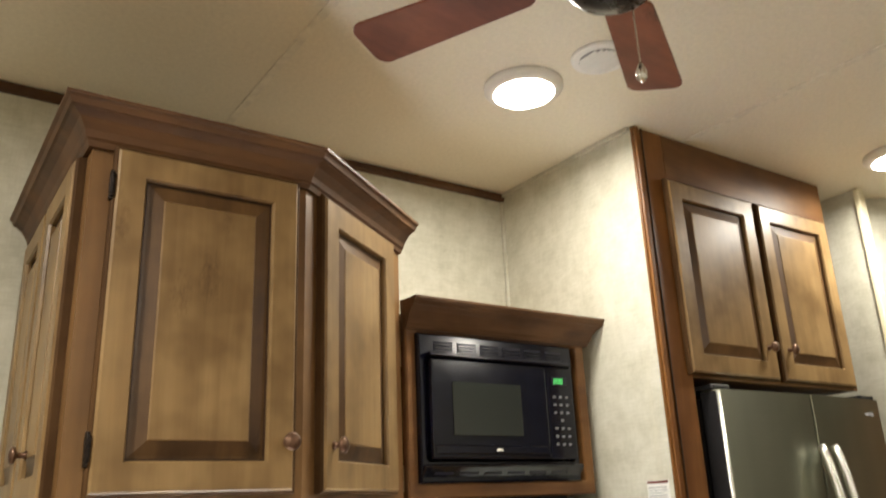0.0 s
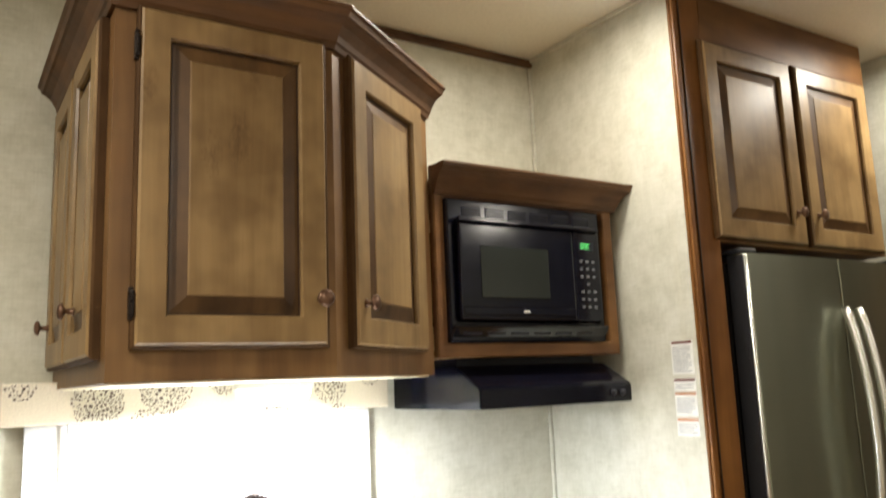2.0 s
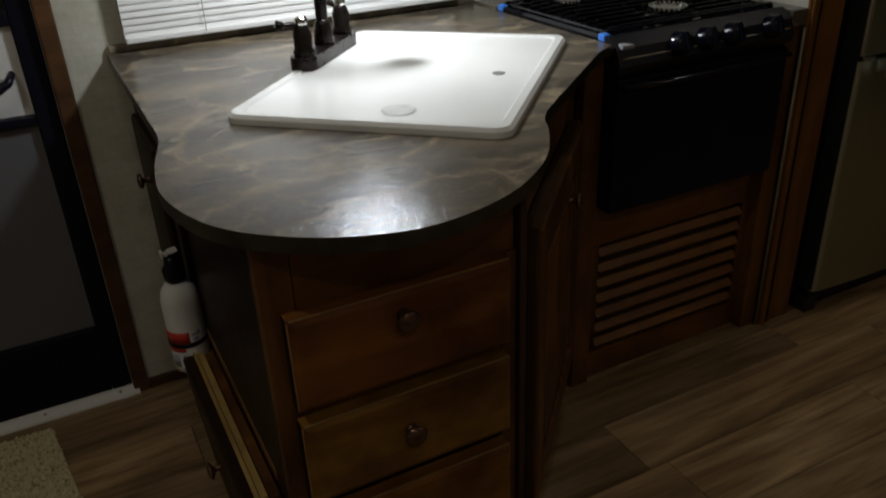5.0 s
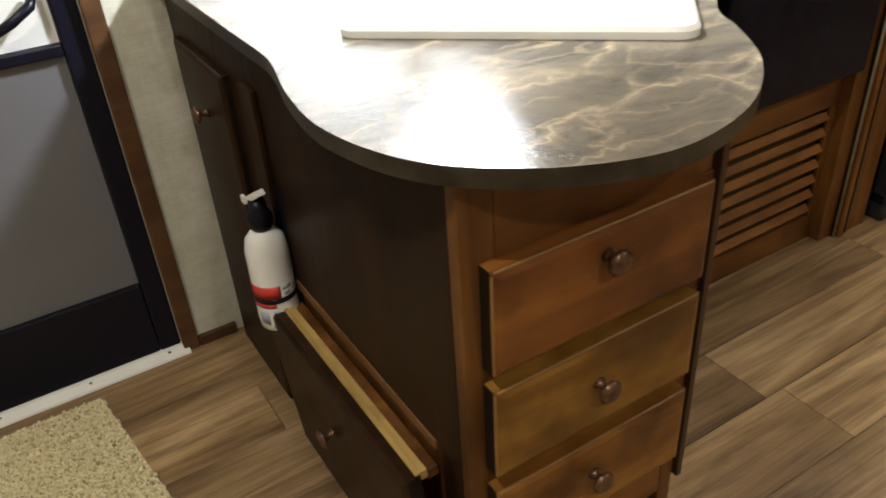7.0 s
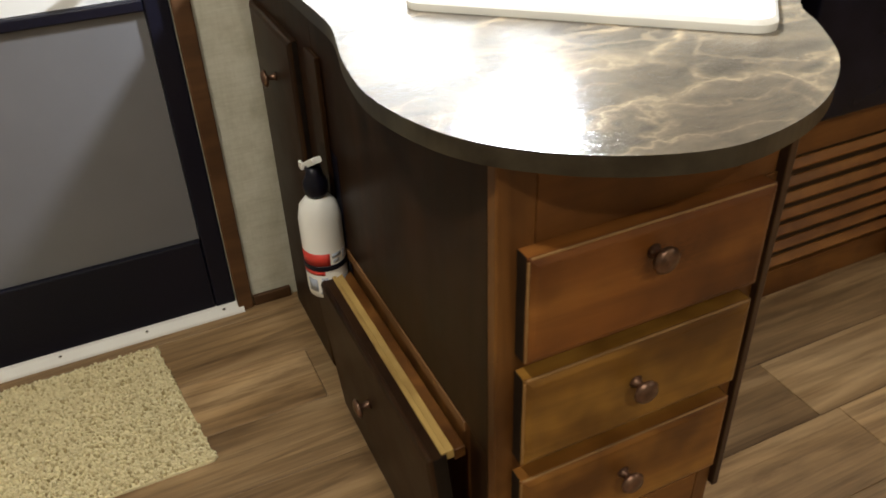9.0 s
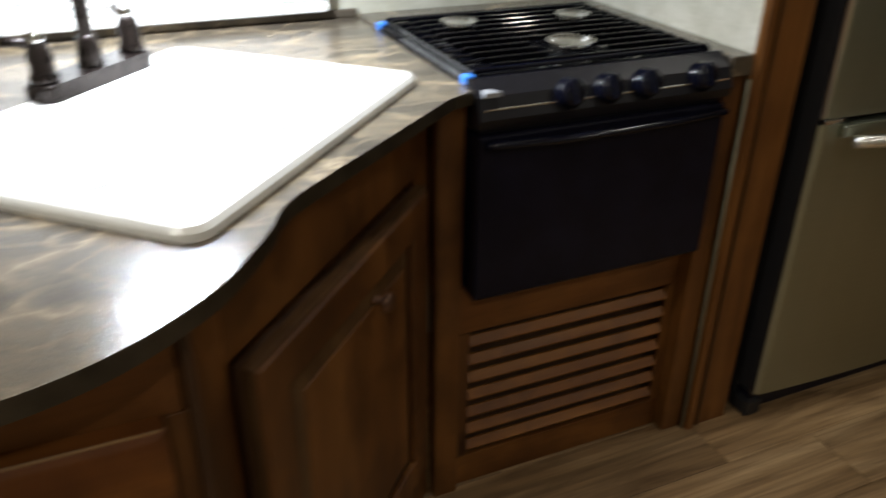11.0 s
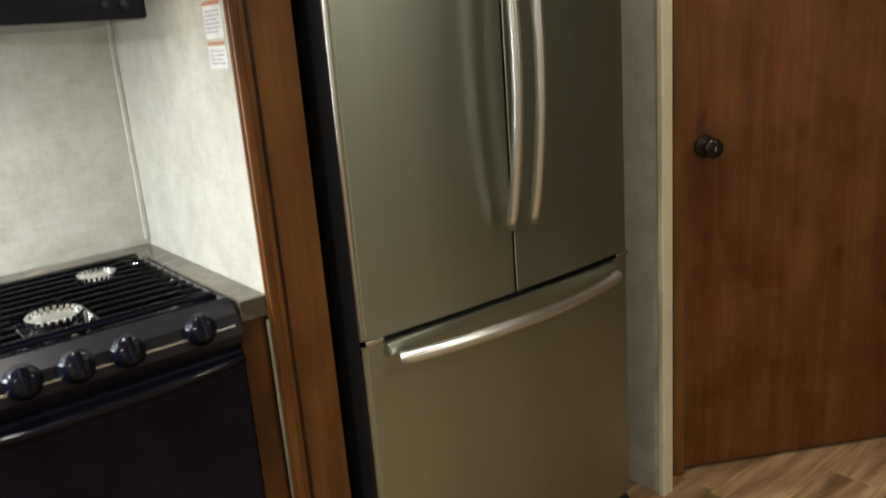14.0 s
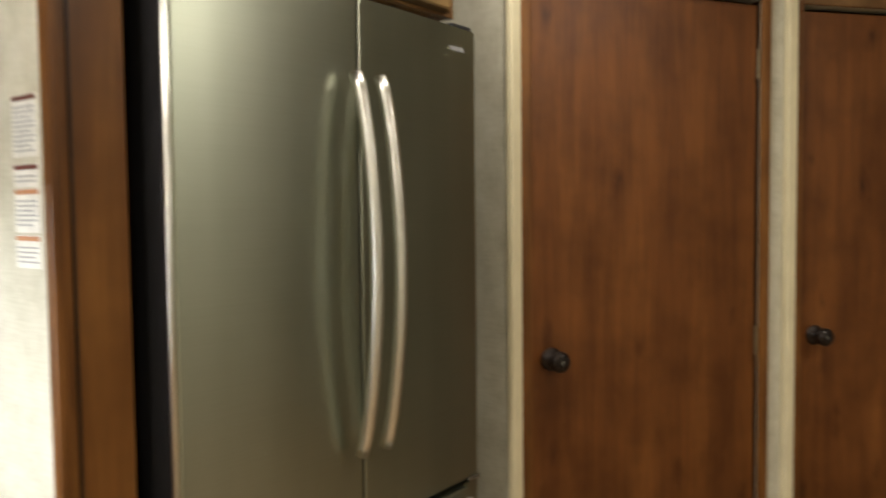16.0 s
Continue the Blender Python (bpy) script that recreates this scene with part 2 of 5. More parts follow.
HANDLE = steel("handle_steel", (0.90, 0.90, 0.88), 0.30, (200, 200, 200))
CHROME = steel("chrome", (0.75, 0.75, 0.75), 0.12, (60, 60, 60))
SHINE = plain("bright_chrome", (0.80, 0.80, 0.80), 0.09, 1.0, 30, 0.04, 0.0)
BLACK = plain("black_enamel", (0.004, 0.0045, 0.010), 0.13, 0, 30, 0.2, 0.0, 0.30)
OVEN = plain("dark_oven_door", (0.008, 0.008, 0.017), 0.22, 0, 12, 0.25, 0.0, 0.12)
DULL = plain("dull_black", (0.007, 0.007, 0.011), 0.32, 0, 90, 0.2, 0.03, 0.28)
DIM = plain("dim_button", (0.14, 0.145, 0.155), 0.4)
PAN = plain("gloss_black_pan", (0.004, 0.004, 0.006), 0.07, 0, 8, 0.2, 0.0, 0.5)
MATT = plain("black_plastic", (0.006, 0.006, 0.013), 0.33, 0, 200, 0.2, 0.05, 0.22)
GREY = plain("dark_grey_side", (0.018, 0.018, 0.020), 0.4, 0, 300, 0.15, 0.1, 0.3)
BRONZE = plain("oiled_bronze", (0.022, 0.016, 0.014), 0.28, 0.6, 60, 0.3)
KNOB = plain("antique_knob", (0.14, 0.078, 0.05), 0.3, 0.7, 80, 0.4)
WHITE = plain("white_sink", (0.83, 0.83, 0.80), 0.22, 0, 6, 0.02, 0.0)
SLAT = plain("white_slat", (0.82, 0.82, 0.80), 0.4, 0, 20, 0.03, 0.0)
FABRIC = plain("cream_fabric", (0.70, 0.64, 0.52), 0.85, 0, 260, 0.1, 0.2)
DOT = plain("taupe_print", (0.16, 0.115, 0.10), 0.85, 0, 300, 0.2, 0.1)
VINYL = plain("white_vinyl", (0.78, 0.78, 0.76), 0.45, 0, 8, 0.04)
SCREEN = plain("grey_panel", (0.14, 0.14, 0.15), 0.35, 0, 5, 0.06)
RED = plain("red_label", (0.55, 0.04, 0.03), 0.4)
BLUE = plain("blue_tape", (0.05, 0.22, 0.75), 0.4)
ORANGE = plain("orange_label", (0.45, 0.20, 0.09), 0.5)
LABEL = plain("white_label", (0.74, 0.74, 0.70), 0.5)
SOFT = plain("soft_grey", (0.52, 0.52, 0.49), 0.5)
INK = plain("grey_ink", (0.20, 0.20, 0.20), 0.6)
MAROON = plain("dark_red_print", (0.13, 0.035, 0.028), 0.5)
PRINT = plain("label_print", (0.34, 0.38, 0.46), 0.5)
BUTTON = plain("grey_button", (0.30, 0.31, 0.33), 0.4)
DARKGLASS = plain("dark_door_glass", (0.022, 0.026, 0.024), 0.08, 0, 3, 0.1, 0.0)
PLANK = plank_material()
CARPET = carpet_material()
LENS = glow("lamp_lens", (1.0, 0.93, 0.80), 14.0)
COOL_LENS = glow("cool_lens", (0.95, 0.98, 1.0), 12.0)
DIGIT = glow("green_digits", (0.15, 1.0, 0.25), 0.32)
# taupe kept dark so the steel doors reflect less brightness
UNSEEN_DARK = plain("dark_unseen_wall", (0.11, 0.10, 0.075), 0.6)
HINGE = plain("dull_hinge", (0.30, 0.26, 0.18), 0.4, 0.8)
# glaze blackened to carry the shade beside the drawer fronts
SHADOW_GLAZE = plain("shaded_edge_glaze", (0.010, 0.007, 0.005), 0.5, 0, 60, 0.3, 0.05, 0.2)
WORN = wood("rubbed_wood", "x", (0.20, 0.100, 0.030), (0.29, 0.165, 0.060), (0.37, 0.230, 0.095), 0.4)
PIPING = plain("rubber_piping", (0.20, 0.19, 0.13), 0.5)
SUB = plain("subfloor", (0.05, 0.035, 0.022), 0.8)
m_glass, t_glass, b_glass = material("window_glass", 0.02)
b_glass.inputs["Transmission Weight"].default_value = 1.0
GLASS = m_glass

# ---- builders ----
WHERE = {}


def thing(name, place, label, category, group="", kind=""):
    ob = new(name)
    ob.empty_display_size = 0.05
    ob.location = place
    WHERE[ob.name] = Matrix.Translation(place)
    return tagged(ob, label, category, group, kind)


def part(name, bm, mat, parent=None, label="", smooth=False):
    me = bpy.data.meshes.new(name)
    bmesh.ops.recalc_face_normals(bm, faces=bm.faces)
    if smooth:
        for fc in bm.faces:
            fc.smooth = True
    bm.to_mesh(me)
    bm.free()
    me.materials.append(mat)
    ob = new(name, me)
    if parent:
        ob.parent = parent
        ob.matrix_parent_inverse = WHERE.get(parent.name, Matrix.Identity(4)).inverted()
    if label:
        ob["label"] = label
    return ob


def solo(name, bm, mat, label, category, group="", kind="", smooth=False):
    return tagged(part(name, bm, mat, None, "", smooth), label, category, group, kind)


def box(x0, x1, y0, y1, z0, z1, bev=0.0, bm=None, m=None, seg=2):
    bm = bm or bmesh.new()
    r = bmesh.ops.create_cube(bm, size=1.0)
    vs = r["verts"]
    bmesh.ops.transform(bm, matrix=Matrix.Translation(((x0 + x1) / 2, (y0 + y1) / 2, (z0 + z1) / 2)) @ Matrix.Diagonal((x1 - x0, y1 - y0, z1 - z0, 1)), verts=vs)
    if m is not None:
        bmesh.ops.transform(bm, matrix=m, verts=vs)
    if bev:
        es = list({e for v in vs for e in v.link_edges})
        bmesh.ops.bevel(bm, geom=es, offset=bev, segments=seg, affect="EDGES", profile=0.5)
    return bm


def prism(points, z0, z1, bm=None, m=None, bev=0.0):
    """An outline in x and y drawn up from z0 to z1."""
    bm = bm or bmesh.new()
    lo = [bm.verts.new((x, y, z0)) for x, y in points]
    hi = [bm.verts.new((x, y, z1)) for x, y in points]
    n = len(points)
    bm.faces.new(lo[::-1])
    top = bm.faces.new(hi)
    for i in range(n):
        bm.faces.new((lo[i], lo[(i + 1) % n], hi[(i + 1) % n], hi[i]))
    if bev:
        bmesh.ops.bevel(bm, geom=list(top.edges), offset=bev, segments=3, affect="EDGES", profile=0.5)
    if m is not None:
        bmesh.ops.transform(bm, matrix=m, verts=bm.verts)
    return bm


def lathe(profile, m=None, bm=None, seg=20):
    """A profile of (radius, height) turned about z."""
    bm = bm or bmesh.new()
    rings, made = [], []
    for r, h in profile:
        ring = [bm.verts.new((r * math.cos(2 * math.pi * i / seg), r * math.sin(2 * math.pi * i / seg), h)) for i in range(seg)]
        rings.append(ring)
        made += ring
    for a, b in zip(rings, rings[1:]):
        for i in range(seg):
            bm.faces.new((a[i], a[(i + 1) % seg], b[(i + 1) % seg], b[i]))
    bm.faces.new(rings[0][::-1])
    bm.faces.new(rings[-1])
    if m is not None:
        bmesh.ops.transform(bm, matrix=m, verts=made)
    return bm


def tube(points, radius, bm=None, seg=12, flat=1.0):
    """A round bar along points; radius may be a list. flat squeezes it along its first side."""
    bm = bm or bmesh.new()
    pts = [Vector(p) for p in points]
    radii = radius if isinstance(radius, (list, tuple)) else [radius] * len(pts)
    rings, side = [], None
    for i, p in enumerate(pts):
        d = (pts[min(i + 1, len(pts) - 1)] - pts[max(i - 1, 0)]).normalized()
        ref = side if side else (Vector((0, 0, 1)) if abs(d.z) < 0.9 else Vector((1, 0, 0)))
        up = d.cross(ref).cross(d).normalized()
        side = up
        other = d.cross(up)
        rings.append([bm.verts.new(p + radii[i] * (math.cos(a) * up * flat + math.sin(a) * other)) for a in (2 * math.pi * k / seg for k in range(seg))])
    for a, b in zip(rings, rings[1:]):
        for i in range(seg):
            bm.faces.new((a[i], a[(i + 1) % seg], b[(i + 1) % seg], b[i]))
    bm.faces.new(rings[0][::-1])
    bm.faces.new(rings[-1])
    return bm


def sweep(path, profile, bm=None):
    """A moulding: a profile of (out, up) carried along a level path of (x, y), mitred at its corners; out lies on the right of the way."""
    bm = bm or bmesh.new()
    pts = [Vector((x, y)) for x, y in path]
    rings = []
    for i, p in enumerate(pts):
        ds = [(pts[j + 1] - pts[j]).normalized() for j in (i - 1, i) if 0 <= j < len(pts) - 1]
        ns = [Vector((d.y, -d.x)) for d in ds]
        n = (ns[0] + ns[-1]).normalized()
        n = n / max(0.3, n.dot(ns[0]))
        rings.append([bm.verts.new((p.x + n.x * o, p.y + n.y * o, u)) for o, u in profile])
    k = len(profile)
    for a, b in zip(rings, rings[1:]):
        for i in range(k):
            bm.faces.new((a[i], a[(i + 1) % k], b[(i + 1) % k], b[i]))
    bm.faces.new(rings[0])
    bm.faces.new(rings[-1][::-1])
    return bm


def rect_frame(w, h, a, b, c, y_front, y_back, m, bm=None):
    """A ring of four mitred boards; a: side width, b: top, c: bottom."""
    bm = bm or bmesh.new()
    outer = [(0, 0), (w, 0), (w, h), (0, h)]
    inner = [(a, c), (w - a, c), (w - a, h - b), (a, h - b)]
    e = 0.004
    made = []

    def ring(pts, y, grow=0.0):
        out = []
        for x, z in pts:
            v = bm.verts.new((x + (grow if x < w / 2 else -grow), y, z + (grow if z < h / 2 else -grow)))
            out.append(v)
            made.append(v)
        return out
    rings = [ring(outer, y_back), ring(outer, y_front + e), ring(outer, y_front, e), ring(inner, y_front, -0.003), ring(inner, y_front + 0.005), ring(inner, y_back)]
    for r0, r1 in zip(rings, rings[1:] + rings[:1]):
        for i in range(4):
            bm.faces.new((r0[i], r0[(i + 1) % 4], r1[(i + 1) % 4], r1[i]))
    bmesh.ops.transform(bm, matrix=m, verts=made)
    return bm


def knob(parent, m, size=1.0):
    """A mushroom knob whose stem leaves the face along -y."""
    s = size
    turn = m @ pose(0, 0, 0, 90, 0, 0)
    return part("knob", lathe([(0.009 * s, 0.0), (0.006 * s, 0.004), (0.005 * s, 0.014), (0.009 * s, 0.017), (0.0155 * s, 0.019), (0.0165 * s, 0.023), (0.013 * s, 0.027), (0.004 * s, 0.029)], turn, seg=16), KNOB, parent, "antique bronze knob", True)


def hinge(parent, m):
    bm = box(-0.004, 0.004, -0.012, 0.0, -0.028, 0.028, 0.002, m=m)
    lathe([(0.004, -0.022), (0.005, -0.018), (0.005, 0.018), (0.004, 0.022)], m @ Matrix.Translation((0, -0.013, 0)), bm, 8)
    return part("hinge", bm, BRONZE, parent, "dark bronze hinge", False)


def panel_door(parent, w, h, m, knob_at=None, mat=None, rail=0.058, hinge_x=None, level=False):
    """A raised-panel door: frame, glazed groove and raised field; front towards -y, 20 mm thick."""
    mat = mat or WOOD
    lip = 0.006
    d = part("door", rect_frame(w - 2 * lip, h - 2 * lip, rail - lip, rail - lip, rail - lip, -0.021, -0.009, m @ Matrix.Translation((lip, 0, lip))), mat, parent)
    part("edge_bead", rect_frame(w, h, rail - 0.006, rail - 0.006, rail - 0.006, -0.0165, 0.0, m), BEAD, d, "darker glazed edge bead, edge shadow in its colour")
    a = rail - 0.002
    bm = box(a, w - a, -0.008, -0.002, a, h - a, m=m)
    part("groove", bm, GLAZE_AND_SHADE, d, "dark glazed groove")
    g = rail + 0.004

    def loops(levels, close):
        bl = bmesh.new()
        rings = [[bl.verts.new((x, y, z)) for x, z in ((q, q), (w - q, q), (w - q, h - q), (q, h - q))] for q, y in levels]
        for r0, r1 in zip(rings, rings[1:]):
            for i in range(4):
                bl.faces.new((r0[i], r0[(i + 1) % 4], r1[(i + 1) % 4], r1[i]))
        if close:
            bl.faces.new(rings[-1])
        bl.faces.new(rings[0][::-1])
        bmesh.ops.transform(bl, matrix=m, verts=bl.verts)
        return bl
    part("panel_bevel", loops(((g, -0.0085), (g + 0.004, -0.009), (g + 0.030, -0.0165)), True), BEVEL, d, "darker glazed bevel")
    bm = loops(((g + 0.0285, -0.0155), (g + 0.030, -0.0178), (g + 0.032, -0.0182)), True)
    part("raised_panel", bm, mat, d)
    if knob_at:
        knob(d, m @ Matrix.Translation((knob_at[0], -0.021, knob_at[1])))
    if hinge_x is not None:
        for z in (0.075, h - 0.075):
            hinge(d, m @ Matrix.Translation((hinge_x, -0.004, z)))
    return d


def slab_front(parent, w, h, m, knob_at, mat=None, name="drawer"):
    """A drawer front with a bevelled rim."""
    bm = bmesh.new()
    rings, made = [], []
    for inset, y in ((0.0008, -0.0205), (0, -0.021), (0, -0.022), (0.003, -0.026), (0.009, -0.0285), (0.012, -0.029)):
        ring = [bm.verts.new((x, y, z)) for x, z in ((inset, inset), (w - inset, inset), (w - inset, h - inset), (inset, h - inset))]
        rings.append(ring)
        made += ring
    for r0, r1 in zip(rings, rings[1:]):
        for i in range(4):
            bm.faces.new((r0[i], r0[(i + 1) % 4], r1[(i + 1) % 4], r1[i]))
    bm.faces.new(rings[-1])
    bm.faces.new(rings[0][::-1])
    bmesh.ops.transform(bm, matrix=m, verts=made)
    d = part(name, bm, mat or DRAWER, parent)
    part("edge_band", box(0.0012, w - 0.0012, -0.0210, 0.0, 0.0012, h - 0.0006, m=m), mat or DRAWER, d)
    # thin strips with the side gaps' shade painted in
    for ex in (0.0, w - 0.0012):
        part("side_edge", box(ex + 0.0001, ex + 0.0011, -0.0209, 0.0, 0.001, h - 0.001, m=m), SHADOW_GLAZE, d, "near-black glazed edge, the gap's shade in its colour")
    if name == "drawer":
        worn = box(0.004, w - 0.004, -0.0250, -0.0222, h - 0.0030, h + 0.0004, 0.0008, m=m, seg=1)
        box(0.0, 0.0022, -0.0256, -0.0222, 0.004, h - 0.004, 0.0006, bm=worn, m=m, seg=1)
        part("worn_edge", worn, WORN, d, "rubbed pale edge")
    knob(d, m @ Matrix.Translation((knob_at[0], -0.029, knob_at[1])), 1.1)
    return d


CROWN_PROFILE = [(0.0, 0.0), (0.008, 0.0), (0.012, 0.010), (0.016, 0.014), (0.020, 0.026), (0.032, 0.044), (0.046, 0.054), (0.052, 0.056), (0.056, 0.066), (0.062, 0.070), (0.062, 0.076), (0.0, 0.076)]

# ---- structure ----
Y, R = 2.19, 1.94          # inner face of the window wall; face of the wall beside the stove
WEST, EAST, SOUTH = -2.0, 4.6, -1.6


def structure(name, bm, mat, label, category):
    return solo(name, bm, mat, label, category, kind="structure")


DX0, DX1, DZ = -0.46, 0.245, 1.78      # entry door opening
WX0, WX1, WZ0, WZ1 = 0.42, 1.265, 0.955, 1.46   # window opening
bm = box(WEST, DX0, Y, Y + 0.08, 0, CEIL)
box(DX0, DX1, Y, Y + 0.08, DZ, CEIL, bm=bm)
box(DX1, WX0, Y, Y + 0.08, 0, CEIL, bm=bm)
box(WX0, WX1, Y, Y + 0.08, 0, WZ0, bm=bm)
box(WX0, WX1, Y, Y + 0.08, WZ1, CEIL, bm=bm)
box(WX1, EAST + 0.08, Y, Y + 0.08, 0, CEIL, bm=bm)
structure("wall_north", bm, PAPER, "beige woven-look wallpaper wall with window and entry door", "wall")
structure("wall_east_of_stove", box(R, R + 0.03, 1.572, Y - 0.002, 0, CEIL - 0.002), PAPER, "beige wallpapered side wall beside the stove", "wall")
structure("wall_beside_refrigerator", box(3.06, 3.10, 1.52, Y - 0.002, 0, CEIL - 0.002), PAPER, "narrow beige wallpapered wall end beside the refrigerator", "wall")
structure("wall_west", box(WEST - 0.08, WEST, SOUTH, Y + 0.08, 0, CEIL), PAPER, "beige wallpapered wall", "wall")
structure("wall_south", box(WEST, EAST, SOUTH - 0.08, SOUTH, 0, CEIL), PAPER, "beige wallpapered wall", "wall")
# unseen closing wall, its dark colour chosen for the refrigerator's reflection
structure("wall_east", box(EAST, EAST + 0.08, SOUTH, Y, 0, CEIL), UNSEEN_DARK, "plain taupe end wall, unseen, added dark for the refrigerator's reflection", "wall")
ceil_ob = structure("ceiling", box(WEST - 0.08, EAST + 0.08, SOUTH - 0.08, Y + 0.08, CEIL, CEIL + 0.06), CEILING, "off-white vinyl ceiling with seam strips", "ceiling")
for sx in (0.915, 2.17, 3.42):
    part("seam_strip", box(sx - 0.011, sx + 0.011, SOUTH, 1.56 if sx > 2 else Y, CEIL - 0.004, CEIL + 0.001, 0.0015), SEAM, ceil_ob)
structure("trim_north", sweep([(R, Y), (WEST, Y)][::-1], [(0.0, 2.562), (0.010, 2.562), (0.016, 2.568), (0.016, 2.586), (0.0, 2.586)]), CROWN, "dark brown wood strip between wall and ceiling", "trim")
structure("trim_corner", box(R - 0.012, R, Y - 0.012, Y, 0.93, 2.56, 0.003), PAPER, "slim wallpapered corner bead", "trim")
structure("trim_ceiling_east", box(R - 0.012, R, 1.575, Y - 0.014, CEIL - 0.016, CEIL - 0.001, 0.003), PAPER, "slim bead between side wall and ceiling", "trim")
structure("baseboard", box(DX1 + 0.042, 0.385, Y - 0.012, Y, 0.0, 0.030, 0.003), CROWN, "low brown wooden baseboard", "baseboard")

# angled bathroom wall, and a further wall beyond it
BATH = pose(3.208, 1.536, 0, 0, 0, -30)      # local x along the wall, -y towards the kitchen
bm = box(-0.115, -0.0125, 0.0, 0.05, 0, CEIL - 0.002, m=BATH)
box(-0.0125, 0.765, 0.0, 0.05, 2.02, CEIL - 0.002, bm=bm, m=BATH)
box(0.765, 0.86, 0.0, 0.05, 0, CEIL - 0.002, bm=bm, m=BATH)
structure("wall_bath", bm, PAPER, "angled beige wallpapered wall holding the bathroom door", "wall")
structure("trim_wall_end", box(3.050, 3.094, 1.501, 1.5205, 0, CEIL - 0.003, 0.004), CREAM, "cream vinyl corner trim on the wall end", "trim")
structure("trim_bath", box(0.862, 0.898, -0.020, 0.02, 0, CEIL - 0.003, 0.004, m=BATH), CREAM, "cream vinyl corner trim between two doors", "trim")
HALL = BATH @ pose(0.90, 0.012, 0, 0, 0, -8)
bm = box(0.0, 0.035, 0, 0.05, 0, CEIL - 0.002, m=HALL)
box(0.035, 0.72, 0, 0.05, 2.02, CEIL - 0.002, bm=bm, m=HALL)
box(0.72, 0.775, 0, 0.05, 0, CEIL - 0.002, bm=bm, m=HALL)
structure("wall_hall", bm, PAPER, "beige wallpapered wall holding a second wooden door", "wall")


def flush_door(name, m, w, label):
    d = thing(name, m @ Vector((w / 2, 0, 0)), label, "door", kind="structure")
    part("door_leaf", box(0.004, w - 0.004, 0.008, 0.040, 0.012, 2.005, 0.003, m=m), DOORWOOD, d)
    part("casing", box(-0.034, 0.0, -0.014, -0.0005, 0, 2.054, 0.005, m=m), POST, d)
    part("casing", box(w, w + 0.034, -0.014, -0.0005, 0, 2.054, 0.005, m=m), POST, d)
    part("casing", box(0.0005, w - 0.0005, -0.013, -0.0005, 2.02, 2.054, 0.004, m=m), WOOD_X, d)
    for jx0, jx1 in ((0.0005, 0.0035), (w - 0.0035, w - 0.0005)):
        part("jamb", box(jx0, jx1, 0.0, 0.045, 0, 2.015, m=m), GLAZE_AND_SHADE, d)
    k = part("door_knob", lathe([(0.031, 0.0), (0.032, 0.004), (0.028, 0.008), (0.012, 0.011), (0.011, 0.026), (0.020, 0.032), (0.027, 0.042), (0.0285, 0.052), (0.025, 0.060), (0.014, 0.063)], m @ Matrix.Translation((0.066, 0.008, 1.0)) @ pose(0, 0, 0, 90), seg=24), BRONZE, d, "glossy dark bronze round knob", True)
    part("key_slot", box(-0.0015, 0.0015, -0.0005, 0.0005, -0.006, 0.006, m=m @ Matrix.Translation((0.066, -0.0555, 1.0))), CHROME, k)
    for hz in (0.30, 1.0, 1.83):
        part("hinge", lathe([(0.004, -0.045), (0.005, -0.04), (0.005, 0.04), (0.004, 0.045)], m @ Matrix.Translation((w - 0.002, 0.002, hz)), seg=10), HINGE, d)
    return d


flush_door("door_1", BATH @ Matrix.Translation((-0.012, 0, 0)), 0.777, "reddish-brown wooden flush bathroom door with dark knob, closed")
flush_door("door_2", HALL @ Matrix.Translation((0.036, 0, 0)), 0.683, "reddish-brown wooden flush door with dark knob, closed")

# entry door: black-framed screen door before a white outer door
ed = thing("door_3", ((DX0 + DX1) / 2, Y, 0), "black-framed screen door with grey lower panel, closed", "door", kind="structure")
part("casing", box(DX1 + 0.0005, DX1 + 0.040, Y - 0.014, Y - 0.0005, 0, DZ + 0.04, 0.004), CROWN, ed)
part("casing", box(DX0 - 0.040, DX0 - 0.0005, Y - 0.014, Y - 0.0005, 0, DZ + 0.04, 0.004), CROWN, ed)
part("casing", box(DX0, DX1, Y - 0.013, Y - 0.0005, DZ, DZ + 0.04, 0.004), CROWN, ed)
part("stile", box(DX1 - 0.050, DX1 - 0.001, Y + 0.002, Y + 0.032, 0.02, DZ - 0.002, 0.004), MATT, ed)
part("stile", box(DX0 + 0.001, DX0 + 0.050, Y + 0.002, Y + 0.032, 0.02, DZ - 0.002, 0.004), MATT, ed)
part("rail", box(DX0 + 0.051, DX1 - 0.051, Y + 0.003, Y + 0.031, 0.02, 0.221, 0.004), MATT, ed)
part("rail", box(DX0 + 0.051, DX1 - 0.051, Y + 0.003, Y + 0.031, 0.775, 0.800, 0.004), MATT, ed)
part("rail", box(DX0 + 0.051, DX1 - 0.051, Y + 0.003, Y + 0.031, 1.00, 1.035, 0.004), MATT, ed)
part("rail", box(DX0 + 0.051, DX1 - 0.051, Y + 0.003, Y + 0.031, DZ - 0.06, DZ - 0.004, 0.004), MATT, ed)
part("lower_panel", box(DX0 + 0.051, DX1 - 0.051, Y + 0.016, Y + 0.022, 0.222, 0.774), SCREEN, ed, "grey lower panel")
part("slide_panel", box(DX0 + 0.051, DX1 - 0.051, Y + 0.016, Y + 0.022, 0.801, 0.999), VINYL, ed, "white sliding panel")
part("upper_screen", box(DX0 + 0.051, DX1 - 0.051, Y + 0.018, Y + 0.021, 1.036, DZ - 0.061), GREY, ed, "dark insect screen")
